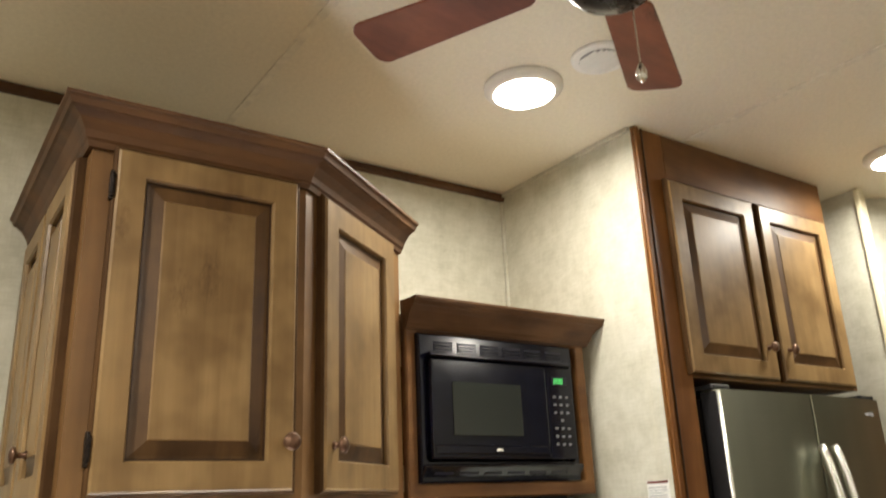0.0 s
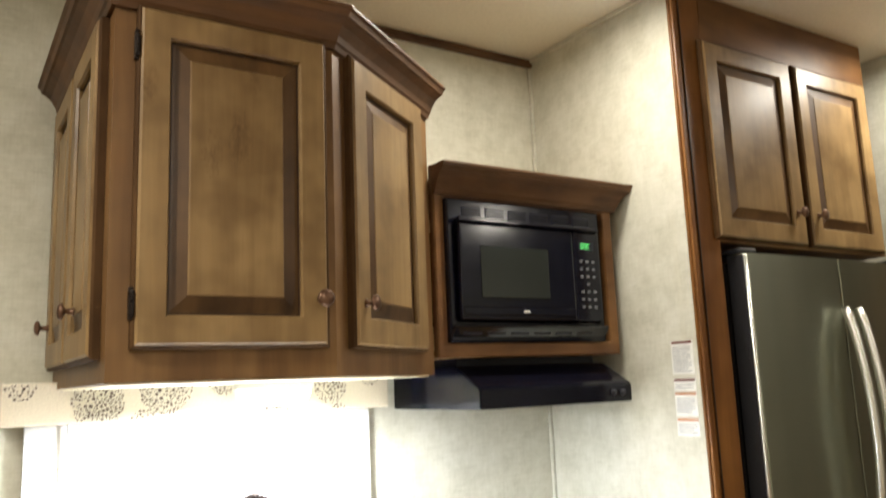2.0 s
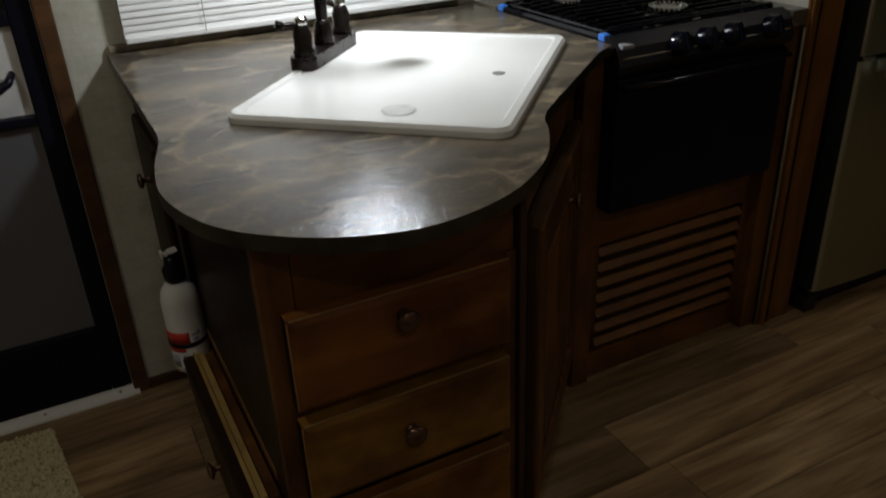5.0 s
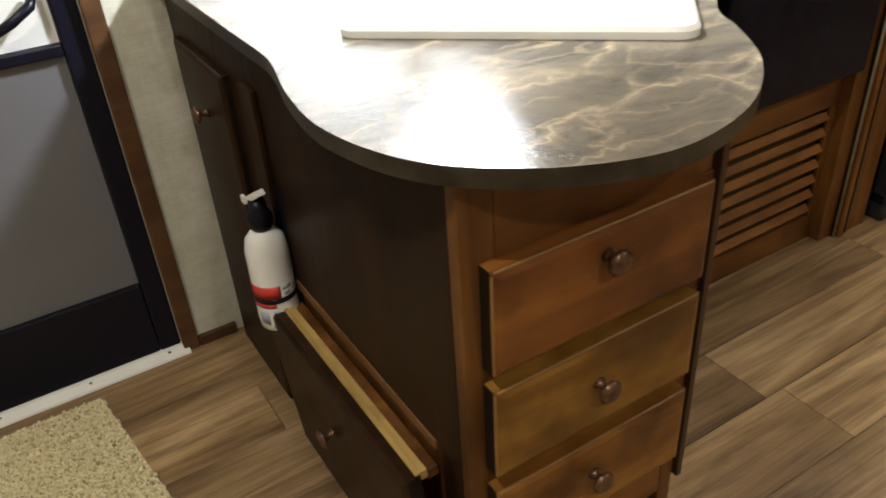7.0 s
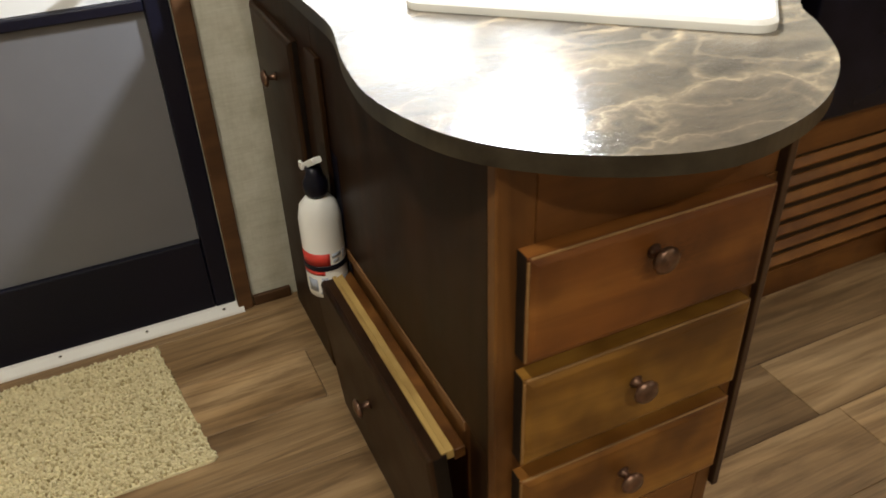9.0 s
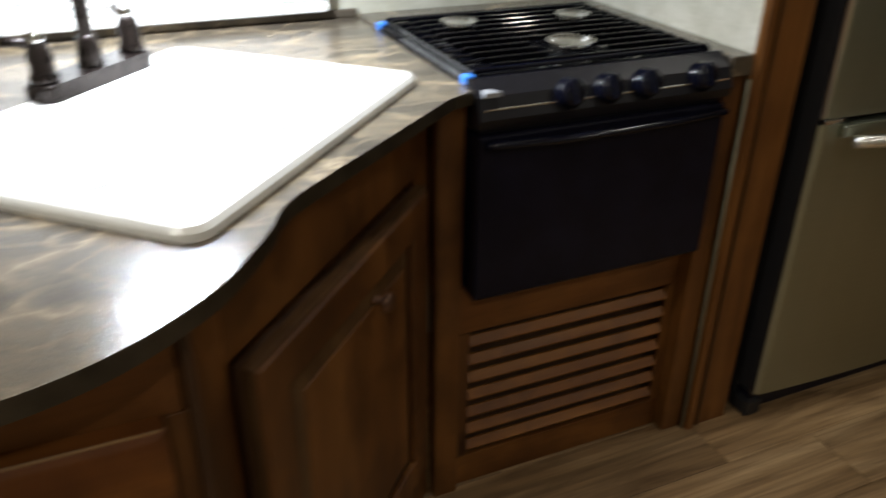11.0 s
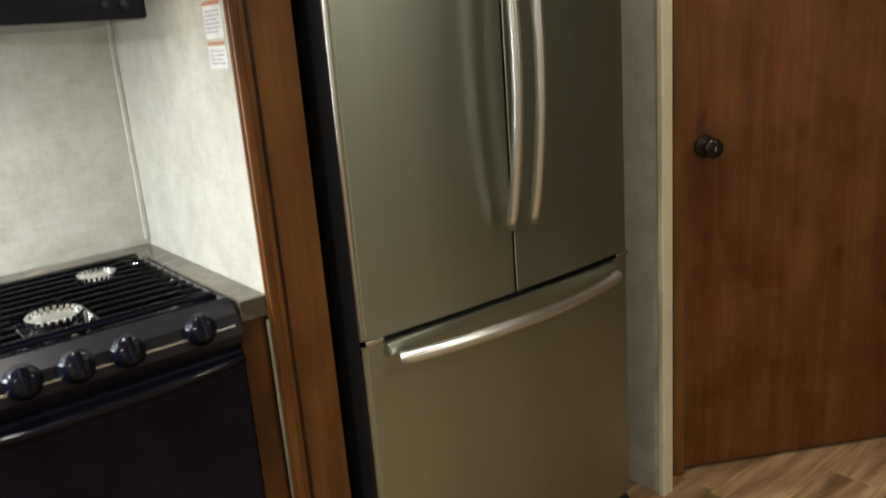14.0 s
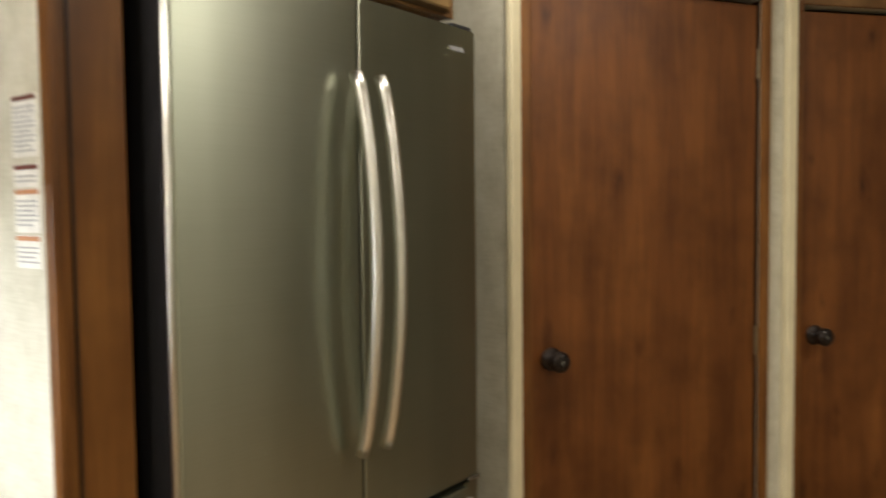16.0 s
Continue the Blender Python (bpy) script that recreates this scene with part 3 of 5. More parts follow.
bm = tube([(0.09, Y - 0.002, 0.842), (0.085, Y - 0.016, 0.845), (0.12, Y - 0.024, 0.862), (0.16, Y - 0.020, 0.885), (0.172, Y + 0.004, 0.90)], [0.006, 0.009, 0.010, 0.010, 0.008], seg=10)
part("latch_handle", bm, MATT, ed, "black latch handle", True)
part("warning_tag", box(0.02, 0.10, Y + 0.0125, Y + 0.0155, 0.925, 0.945), RED, ed, "red printed strip")
part("outer_door", box(DX0 + 0.002, DX1 - 0.002, Y + 0.045, Y + 0.078, 0.02, DZ - 0.003), VINYL, ed)
th = part("threshold", sweep([(DX0 - 0.05, Y), (DX1 + 0.014, Y)], [(-0.045, 0.0), (-0.045, 0.024), (-0.005, 0.024), (0.006, 0.022), (0.020, 0.006), (0.022, 0.0)]), VINYL, ed, "white metal threshold")
for sx in (-0.40, -0.18, 0.02, 0.21):
    part("screw", lathe([(0.004, 0.0), (0.004, 0.002), (0.002, 0.003)], Matrix.Translation((sx, Y - 0.010, 0.0165)) @ pose(0, 0, 0, 20), seg=8), CHROME, th)

# window
win = thing("window_1", ((WX0 + WX1) / 2, Y, WZ0), "small dark-framed kitchen window behind closed blinds", "window", kind="structure")
part("window_frame", rect_frame(WX1 - WX0 - 0.004, WZ1 - WZ0 - 0.004, 0.03, 0.03, 0.03, 0.0, 0.04, Matrix.Translation((WX0 + 0.002, Y + 0.035, WZ0 + 0.002))), MATT, win)
part("pane", box(WX0 + 0.03, WX1 - 0.03, Y + 0.052, Y + 0.056, WZ0 + 0.03, WZ1 - 0.03), GLASS, win).visible_shadow = False

# ---- base cabinets ----
pen = thing("peninsula_cabinet", (0.6, 1.4, 0), "brown stained wooden kitchen peninsula with drawers and doors", "cabinet")
PX, PY = 0.408, 1.102            # left side; drawer end
part("body", prism([(PX + 0.004, Y - 0.006), (PX + 0.004, PY + 0.02), (0.79, PY + 0.02), (1.27, 1.64), (1.27, Y - 0.006)], 0.0, 0.8915), BASE, pen)
part("side_panel", box(PX - 0.002, PX + 0.0035, PY + 0.022, 1.745, 0.445, 0.8915), SIDE, pen, "stained side panel, shade in its dark colour")
part("side_panel", box(PX - 0.002, PX + 0.0035, 1.746, 1.90, 0.0, 0.8915), SIDE, pen, "stained side panel, shade in its dark colour")
part("side_panel", box(PX - 0.002, PX + 0.0035, 1.901, Y - 0.006, 0.0, 0.8915), SIDE, pen, "stained side panel, shade in its dark colour")
part("side_panel", box(PX - 0.002, PX + 0.0035, PY + 0.022, 1.175, 0.0, 0.444), SIDE, pen, "stained side panel, shade in its dark colour")
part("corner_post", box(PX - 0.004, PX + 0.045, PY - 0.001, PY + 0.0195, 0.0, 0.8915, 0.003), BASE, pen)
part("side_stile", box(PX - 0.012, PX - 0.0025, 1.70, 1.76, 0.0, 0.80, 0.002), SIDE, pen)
# end frame with three drawer fronts and an open slot
part("end_rail", box(PX + 0.0455, 0.795, PY, PY + 0.019, 0.775, 0.8915, 0.002), BASE_X, pen)
part("end_stile", box(0.772, 0.80, PY, PY + 0.019, 0.0, 0.7745, 0.002), BASE, pen)
part("end_rail", box(PX + 0.0455, 0.7715, PY, PY + 0.019, 0.60, 0.632, 0.002), BASE_X, pen)
part("end_rail", box(PX + 0.0455, 0.7715, PY, PY + 0.019, 0.43, 0.462, 0.002), BASE_X, pen)
part("end_rail", box(PX + 0.0455, 0.7715, PY, PY + 0.019, 0.175, 0.235, 0.002), BASE_X, pen)
part("end_rail", box(PX + 0.0455, 0.7715, PY, PY + 0.019, 0.0, 0.11, 0.002), BASE_X, pen)
# solid black sheet that paints the darkness inside the open slot
part("vent_slot", box(PX + 0.0455, 0.7715, PY + 0.010, PY + 0.0195, 0.111, 0.599), MATT, pen, "black sheet for the open slot's shade")
DW = 0.345
for dz, dh, kz, dmat in ((0.628, 0.150, 0.112, RED_DRAWER), (0.457, 0.146, 0.080, GOLD_DRAWER), (0.280, 0.146, 0.084, DRAWER)):
    slab_front(pen, DW, dh, Matrix.Translation((0.430, PY - 0.0005, dz)), (0.164, kz), dmat)
# small door on the long side and a tilt-out bin
M_W = pose(PX + 0.010, 2.13, 0.02, 0, 0, -90)
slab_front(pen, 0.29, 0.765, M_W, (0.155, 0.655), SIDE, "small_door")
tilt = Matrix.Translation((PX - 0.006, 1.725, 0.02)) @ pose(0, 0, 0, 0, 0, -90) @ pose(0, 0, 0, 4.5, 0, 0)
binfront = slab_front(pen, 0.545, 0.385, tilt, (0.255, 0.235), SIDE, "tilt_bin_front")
part("bin_rim", box(0.006, 0.539, 0.001, 0.014, 0.366, 0.384, 0.002, m=tilt), RAW, binfront, "pale raw pine rim")
part("bin_rim", box(0.002, 0.543, -0.007, 0.0005, 0.3853, 0.3885, 0.001, m=tilt), RAW, binfront, "pale raw pine rim")
part("bin_top", box(0.012, 0.533, 0.0145, 0.034, 0.352, 0.372, 0.002, m=tilt), BASE, binfront, "brown wooden bin top")
part("opening_ledge", box(PX - 0.004, PX + 0.003, 1.19, 1.70, 0.425, 0.4435, 0.001), WOOD_Y, pen, "brown ledge above the tilt-out bin")
# diagonal side below the sink
DIAG = pose(0.797, 1.108, 0, 0, 0, 46.6)
part("corner_strip", box(0.8005, 0.8125, PY - 0.010, PY + 0.012, 0.20, 0.8915, 0.002), GLAZE_AND_SHADE, pen, "dark strip at the corner")
part("diagonal_stile", box(0.001, 0.075, 0.0, 0.014, 0.0, 0.8915, 0.002, m=DIAG), BASE, pen)
part("diagonal_stile", box(0.635, 0.705, 0.0, 0.014, 0.0, 0.8915, 0.002, m=DIAG), BASE, pen)
part("diagonal_rail", box(0.0755, 0.6345, 0.0, 0.014, 0.775, 0.8915, 0.002, m=DIAG), BASE, pen)
part("diagonal_rail", box(0.0755, 0.6345, 0.0, 0.014, 0.0, 0.13, 0.002, m=DIAG), BASE, pen)
panel_door(pen, 0.545, 0.620, DIAG @ Matrix.Translation((0.082, -0.0105, 0.150)), (0.315, 0.530), BASE, 0.07)
part("door_backing", box(0.084, 0.625, -0.010, -0.0002, 0.152, 0.768, m=DIAG), GLAZE_AND_SHADE, pen)

stc = thing("stove_cabinet", (1.61, 1.62, 0), "brown wooden cabinet with louvred vent under the stove", "cabinet")
SF = 1.622
part("stile", box(1.286, 1.338, SF - 0.03, SF, 0.0, 0.8915, 0.002), BASE, stc)
part("stile", box(1.8815, R - 0.001, SF - 0.045, SF, 0.0, 0.8915, 0.002), BASE, stc)
part("rail", box(1.3385, 1.881, SF - 0.012, SF, 0.402, 0.51, 0.002), BASE_X, stc)
part("rail", box(1.3385, 1.881, SF - 0.012, SF, 0.0, 0.078, 0.002), BASE_X, stc)
part("stile", box(1.3385, 1.368, SF - 0.012, SF, 0.0785, 0.4015, 0.002), BASE, stc)
part("stile", box(1.858, 1.881, SF - 0.012, SF, 0.0785, 0.4015, 0.002), BASE, stc)
# dark sheet standing in for the shade between the louvres
part("backing", box(1.34, 1.88, SF + 0.012, SF + 0.020, 0.02, 0.50), GLAZE_AND_SHADE, stc)
LOUV = 7
for i in range(LOUV):
    lz = 0.103 + i * 0.0455
    m = Matrix.Translation((1.613, SF - 0.006, lz)) @ pose(0, 0, 0, -40)
    part("louvre", box(-0.2445, 0.2445, -0.004, 0.004, -0.0125, 0.0125, 0.003, m=m), LOUVRE, stc)
part("scribe_strip", box(R - 0.010, R - 0.0005, 1.568, SF - 0.046, 0.0, 0.870, 0.002), SIDE, stc)
part("piping", tube([(R - 0.0065, 1.566, 0.0), (R - 0.0065, 1.566, 0.45), (R - 0.0065, 1.566, 0.872)], 0.0036, seg=8), PIPING, stc, "grey-green rubber piping", True)

# ---- worktop ----
TOP = 0.915


def smooth_outline(knots, n=8):
    """A Catmull-Rom curve through the knots."""
    out = []
    k = [Vector(p) for p in knots]
    for i in range(len(k) - 1):
        p0, p1, p2, p3 = k[max(i - 1, 0)], k[i], k[i + 1], k[min(i + 2, len(k) - 1)]
        for j in range(n):
            s = j / n
            out.append(0.5 * (2 * p1 + (p2 - p0) * s + (2 * p0 - 5 * p1 + 4 * p2 - p3) * s * s + (3 * p1 - p0 - 3 * p2 + p3) * s ** 3))
    out.append(k[-1])
    return [(p.x, p.y) for p in out]


SINK = Matrix.Translation((0.879, 1.586, 0)) @ pose(0, 0, 0, 0, 0, 47.0)   # local x along the long side
SL, SW = 0.645, 0.494
edge = smooth_outline([(0.372, 1.62), (0.370, 1.50), (0.342, 1.37), (0.333, 1.25), (0.366, 1.13), (0.437, 1.047), (0.53, 0.994), (0.62, 0.980), (0.735, 1.012), (0.84, 1.088), (0.912, 1.185), (0.948, 1.25), (1.02, 1.318), (1.12, 1.402), (1.30, 1.556)])
wt = thing("worktop", (0.7, 1.6, TOP), "dark brown marble-pattern laminate worktop with rounded end", "worktop")
outer = [(0.374, Y - 0.003), *edge, (1.342, 1.566), (1.342, Y - 0.003)]
bm = prism(outer, TOP - 0.023, TOP, bev=0.006)
slab = part("slab", bm, LAMINATE, wt)
# side faces take the darker colour, as shade on the same laminate
slab.data.materials.append(WORKTOP_SHADE)
for face in slab.data.polygons:
    if abs(face.normal.z) < 0.4:
        face.material_index = 1
part("back_strip", box(1.3425, R - 0.001, 2.062, Y - 0.003, TOP - 0.035, TOP + 0.005, 0.003), LAMINATE, wt)
part("side_strip", box(1.8835, R - 0.0005, 1.566, 2.0615, TOP - 0.035, TOP + 0.005, 0.003), LAMINATE, wt)
part("splash_trim", box(0.378, 1.34, Y - 0.014, Y - 0.001, TOP + 0.0005, TOP + 0.018, 0.003), LAMINATE, wt)


# the sink: a rim with two rounded basins under it
def round_rect(x0, x1, y0, y1, r, n=6):
    pts = []
    for cx, cy, a0 in ((x1 - r, y1 - r, 0), (x0 + r, y1 - r, 90), (x0 + r, y0 + r, 180), (x1 - r, y0 + r, 270)):
        for i in range(n + 1):
            a = radians(a0 + 90 * i / n)
            pts.append((cx + r * math.cos(a), cy + r * math.sin(a)))
    return pts


def ring_stack(levels, m, close_last=True):
    """Loops of one count of points, joined one to the next."""
    bm = bmesh.new()
    rings = [[bm.verts.new((x, y, z)) for x, y in pts] for pts, z in levels]
    k = len(rings[0])
    for a, b in zip(rings, rings[1:]):
        for i in range(k):
            bm.faces.new((a[i], a[(i + 1) % k], b[(i + 1) % k], b[i]))
    if close_last:
        bm.faces.new(rings[-1])
    bmesh.ops.transform(bm, matrix=m, verts=bm.verts)
    return bm


h = SL / 2
w2 = SW / 2
snk = thing("sink", SINK @ Vector((0, 0, TOP)), "white moulded drop-in kitchen sink set in the worktop", "sink")
lid = [(round_rect(-h, h, -w2, w2, 0.03), TOP), (round_rect(-h, h, -w2, w2, 0.03), TOP + 0.010), (round_rect(-h + 0.006, h - 0.006, -w2 + 0.006, w2 - 0.006, 0.026), TOP + 0.016),
       (round_rect(-h + 0.020, h - 0.020, -w2 + 0.020, w2 - 0.020, 0.03), TOP + 0.0165), (round_rect(-h + 0.024, h - 0.024, -w2 + 0.024, w2 - 0.024, 0.03), TOP + 0.013),
       (round_rect(-h + 0.05, h - 0.05, -w2 + 0.05, w2 - 0.05, 0.05), TOP + 0.0125)]
part("cover_board", ring_stack(lid, SINK), WHITE, snk, "white fitted board over the basins", False)
# grey disc: a finger hole and the spray head's shadow painted as one
part("drain_mark", lathe([(0.028, 0.0), (0.030, 0.0012), (0.026, 0.002), (0.010, 0.0022)], SINK @ Matrix.Translation((-0.245, -0.042, TOP + 0.0125)), seg=20), SOFT, snk, "pale grey finger hole with the spray head's shadow")
part("drain_mark", lathe([(0.012, 0.0), (0.013, 0.001), (0.010, 0.0016)], SINK @ Matrix.Translation((0.002, -0.160, TOP + 0.0125)), seg=14), INK, snk, "small dark mark")

# faucet on the window side of the sink
fa = thing("faucet", (0.74, 1.72, TOP), "oil-rubbed bronze gooseneck kitchen faucet with two lever handles", "faucet")
FM = Matrix.Translation((0.770, 1.806, TOP + 0.0135)) @ pose(0, 0, 0, 0, 0, 47.0)
part("base_plate", prism(round_rect(-0.128, 0.128, -0.028, 0.028, 0.024), 0.0, 0.026, m=FM, bev=0.006), BRONZE, fa)
way = (FM.to_3x3() @ Vector((0.0, -1.0, 0))).normalized()
foot = FM @ Vector((0, 0, 0.025))
neck, rad = [], 0.060
for i in range(6):
    neck.append(foot + Vector((0, 0, 0.257 * i / 5)))
for i in range(1, 13):
    a = radians(180 - 15 * i * 1.02)
    neck.append(foot + Vector((0, 0, 0.257)) + way * (rad + rad * math.cos(a)) + Vector((0, 0, rad * math.sin(a) * 1.15)))
part("spout", tube(neck, 0.0125, seg=14), BRONZE, fa, "", True)
tip = neck[-1]
part("collar", lathe([(0.020, 0), (0.021, 0.01), (0.017, 0.045), (0.014, 0.055)], Matrix.Translation(foot - Vector((0, 0, 0.004))), seg=16), BRONZE, fa, "", True)
down = Vector((way.x * 0.30, way.y * 0.30, -1)).normalized()
spray = [tip - down * 0.005, tip + down * 0.020, tip + down * 0.022, tip + down * 0.030, tip + down * 0.055, tip + down * 0.092, tip + down * 0.102]
part("spray_head", tube(spray, [0.0138, 0.0138, 0.0195, 0.0215, 0.0225, 0.0285, 0.0265], seg=18), BRONZE, fa, "dark pull-down spray head", True)
part("spray_face", tube([tip + down * 0.1015, tip + down * 0.106], [0.021, 0.019], seg=18), MATT, fa, "black rubber spray face", True)
for sx, ang in ((-0.100, 35), (0.100, -30)):
    hm = FM @ Matrix.Translation((sx, 0, 0.022))
    hd = part("handle", lathe([(0.021, 0), (0.022, 0.012), (0.018, 0.02), (0.019, 0.045), (0.015, 0.058), (0.010, 0.066)], hm, seg=16), BRONZE, fa, "", True)
    a = radians(47 + 90 + ang)
    c = hm @ Vector((0, 0, 0.058))
    part("lever", tube([c, c + Vector((math.cos(a) * 0.03, math.sin(a) * 0.03, 0.006)), c + Vector((math.cos(a) * 0.050, math.sin(a) * 0.050, 0.010))], [0.008, 0.007, 0.0095], seg=10), BRONZE, hd, "", True)
    part("cap", lathe([(0.0115, 0), (0.013, 0.004), (0.0125, 0.012), (0.007, 0.016)], hm @ Matrix.Translation((0, 0, 0.0645)), seg=12), CHROME, hd, "pale cap")

# ---- stove ----
st = thing("stove", (1.61, 1.58, 0.5), "black gas stove with slatted grate and four knobs", "stove")
X0, X1 = 1.343, 1.874
part("cooktop", ring_stack([(round_rect(X0, X1, 1.588, 2.060, 0.012), 0.886), (round_rect(X0, X1, 1.588, 2.060, 0.012), 0.920), (round_rect(X0 + 0.005, X1 - 0.005, 1.593, 2.055, 0.012), 0.926), (round_rect(X0 + 0.022, X1 - 0.022, 1.612, 2.040, 0.012), 0.926), (round_rect(X0 + 0.030, X1 - 0.030, 1.620, 2.032, 0.012), 0.900), (round_rect(X0 + 0.034, X1 - 0.034, 1.624, 2.028, 0.012), 0.898)], Matrix.Identity(4)), PAN, st)
part("oven_body", box(X0 + 0.004, X1 - 0.004, 1.60, 2.04, 0.52, 0.880), BLACK, st)
prof = [(1.592, 0.928), (1.560, 0.905), (1.545, 0.868), (1.552, 0.850), (1.605, 0.845), (1.605, 0.925)]
bm = bmesh.new()
a = [bm.verts.new((X0, y, z)) for y, z in prof]
b = [bm.verts.new((X1, y, z)) for y, z in prof]
bm.faces.new(a)
bm.faces.new(b[::-1])
for i in range(len(prof)):
    bm.faces.new((a[i], a[(i + 1) % len(prof)], b[(i + 1) % len(prof)], b[i]))
panel = part("control_panel", bm, DULL, st)
part("silver_line", tube([(X0 + 0.01, 1.5515, 0.884), (X1 - 0.01, 1.5512, 0.884)], 0.0018, seg=6), CHROME, panel)
for kx in (1.516, 1.595, 1.676, 1.801):
    km = Matrix.Translation((kx, 1.556, 0.895)) @ pose(0, 0, 0, 68)
    kn = part("knob", lathe([(0.028, 0), (0.029, 0.004), (0.026, 0.007), (0.0245, 0.020), (0.021, 0.026), (0.010, 0.028)], km, seg=24), BLACK, st, "glossy black control knob", True)
    part("grip", box(-0.0045, 0.0045, -0.022, 0.022, 0.020, 0.034, 0.002, m=km), BLACK, kn)
part("corner_cap", prism([(X0 + 0.010, 1.552), (X0 + 0.042, 1.552), (X0 + 0.030, 1.575), (X0 + 0.012, 1.575)], 0.905, 0.914, bev=0.003), BUTTON, st, "grey plastic igniter cap")
part("oven_door", box(X0 + 0.002, X1 - 0.002, 1.552, 1.598, 0.512, 0.838, 0.006), OVEN, st)
hb = [(X0 + 0.015 + 0.51 * i / 12, 1.548 - 0.016 * min(1, 3.5 * min(i, 12 - i) / 12), 0.822) for i in range(13)]
part("door_handle", tube(hb, 0.011, seg=10, flat=0.7), BLACK, st, "", True)
part("vent_gap", box(X0 + 0.01, X1 - 0.01, 1.565, 1.60, 0.839, 0.8445), MATT, st)
# cooktop detail
for bx, by, br in ((1.605, 1.700, 0.044), (1.735, 1.905, 0.036), (1.475, 1.925, 0.036)):
    at = Matrix.Translation((bx, by, 0.8985))
    part("burner_well", lathe([(br * 1.62, 0.0), (br * 1.66, 0.003), (br * 1.5, 0.0055), (br * 1.1, 0.004)], at, seg=28), PAN, st, "gloss black dished well", True)
    bn = part("burner", lathe([(br * 0.78, 0.003), (br * 0.78, 0.020), (br * 0.95, 0.024), (br * 0.95, 0.042), (br * 0.90, 0.045), (br * 0.40, 0.0465), (br * 0.10, 0.0465)], at, seg=28), SHINE, st, "chrome round gas burner")
    teeth = bmesh.new()
    for k in range(24):
        box(br * 0.93, br * 1.05, -br * 0.085, br * 0.085, 0.024, 0.050, 0.0008, bm=teeth, m=at @ pose(0, 0, 0, 0, 0, k * 15), seg=1)
    part("toothed_ring", teeth, SHINE, bn, "crenellated chrome flame ring")
    part("igniter", lathe([(0.004, 0.0), (0.004, 0.022), (0.002, 0.028)], at @ Matrix.Translation((br * 1.25, br * 0.5, 0.004)), seg=8), LABEL, st, "small pale igniter")
grate = thing("stove_grate", (1.61, 1.83, 0.95), "black slatted wire grate over the stove burners", "grate")
gx0, gx1, gy0, gy1, gz = X0 + 0.018, X1 - 0.018, 1.615, 2.040, 0.934
part("rim_bar", tube([(gx0, gy0, gz), (gx1, gy0, gz)], 0.0045, seg=8), BLACK, grate)
part("rim_bar", tube([(gx0, gy1, gz), (gx1, gy1, gz)], 0.0045, seg=8), BLACK, grate)
for i in range(11):
    yy = gy0 + 0.016 + (gy1 - gy0 - 0.032) * i / 10
    spans = ((gx0 + 0.04, gx1 - 0.04),) if yy > 1.76 or yy < 1.64 else ((gx0 + 0.04, 1.545), (1.665, gx1 - 0.04))
    for sx0, sx1 in spans:
        part("slat", box(sx0, sx1, yy - 0.0022, yy + 0.0022, gz - 0.006, gz + 0.005, 0.0015), PAN, grate)
    for sx, s in ((gx0, 1), (gx1, -1)):
        bm = tube([(sx, yy, gz - 0.004), (sx + s * 0.014, yy, gz + 0.001), (sx + s * 0.041, yy, gz)], [0.0042, 0.0040, 0.0028], seg=8)
        part("side_fin", bm, PAN, grate)
for xx in (gx0, gx1, 1.545, 1.665):
    part("rim_bar", tube([(xx, gy0, gz - 0.005), (xx, gy1, gz - 0.005)], 0.0038, seg=8), PAN, grate)
for fx, fy in ((gx0, gy0), (gx1, gy0), (gx0, gy1), (gx1, gy1)):
    part("foot", box(fx - 0.005, fx + 0.005, fy - 0.005, fy + 0.005, 0.9262, gz), BLACK, grate)
solo("tape_tab", box(X0 - 0.003, X0 + 0.016, 1.600, 1.624, 0.9145, 0.930, 0.003), BLUE, "blue protective tape tab on the stove corner", "tape", "tape on stove")
solo("tape_tab", box(X0 - 0.003, X0 + 0.016, 2.03, 2.052, 0.9145, 0.930, 0.003), BLUE, "blue protective tape tab on the stove corner", "tape", "tape on stove")

# ---- refrigerator and its surround ----
fc = thing("refrigerator_cabinet", (2.5, 1.58, 0), "brown wooden surround with two upper doors over the refrigerator", "cabinet")
FY = 1.562
part("post", box(R - 0.004, 2.062, FY, FY + 0.009, 0.0, CEIL - 0.003, 0.003), POST, fc)
part("post_bead", box(R - 0.002, R + 0.016, FY - 0.010, FY - 0.0005, 0.0, CEIL - 0.003, 0.004), POST, fc)
part("post_bead", box(R + 0.030, R + 0.036, FY - 0.004, FY - 0.0005, 0.0, CEIL - 0.003, 0.0015), GLAZE_AND_SHADE, fc)
part("face_frame", box(2.0625, 2.895, FY, FY + 0.019, 2.435, CEIL - 0.003, 0.002), FRAME_X, fc)
part("face_frame", box(2.0625, 2.895, FY, FY + 0.019, 1.850, 1.875, 0.002), WOOD_X, fc)
part("face_frame", box(2.855, 2.895, FY, FY + 0.019, 1.8755, 2.4345, 0.002), FRAME, fc)
part("face_frame", box(2.440, 2.475, FY, FY + 0.019, 1.8755, 2.4345, 0.002), FRAME, fc)
part("top_box", box(2.065, 2.892, FY + 0.02, Y - 0.003, 1.850, CEIL - 0.003), BASE, fc)
panel_door(fc, 0.408, 0.580, Matrix.Translation((2.038, FY - 0.0005, 1.856)), (0.366, 0.098), WOOD, 0.060)
panel_door(fc, 0.396, 0.580, Matrix.Translation((2.466, FY - 0.0005, 1.856)), (0.042, 0.098), WOOD, 0.060)

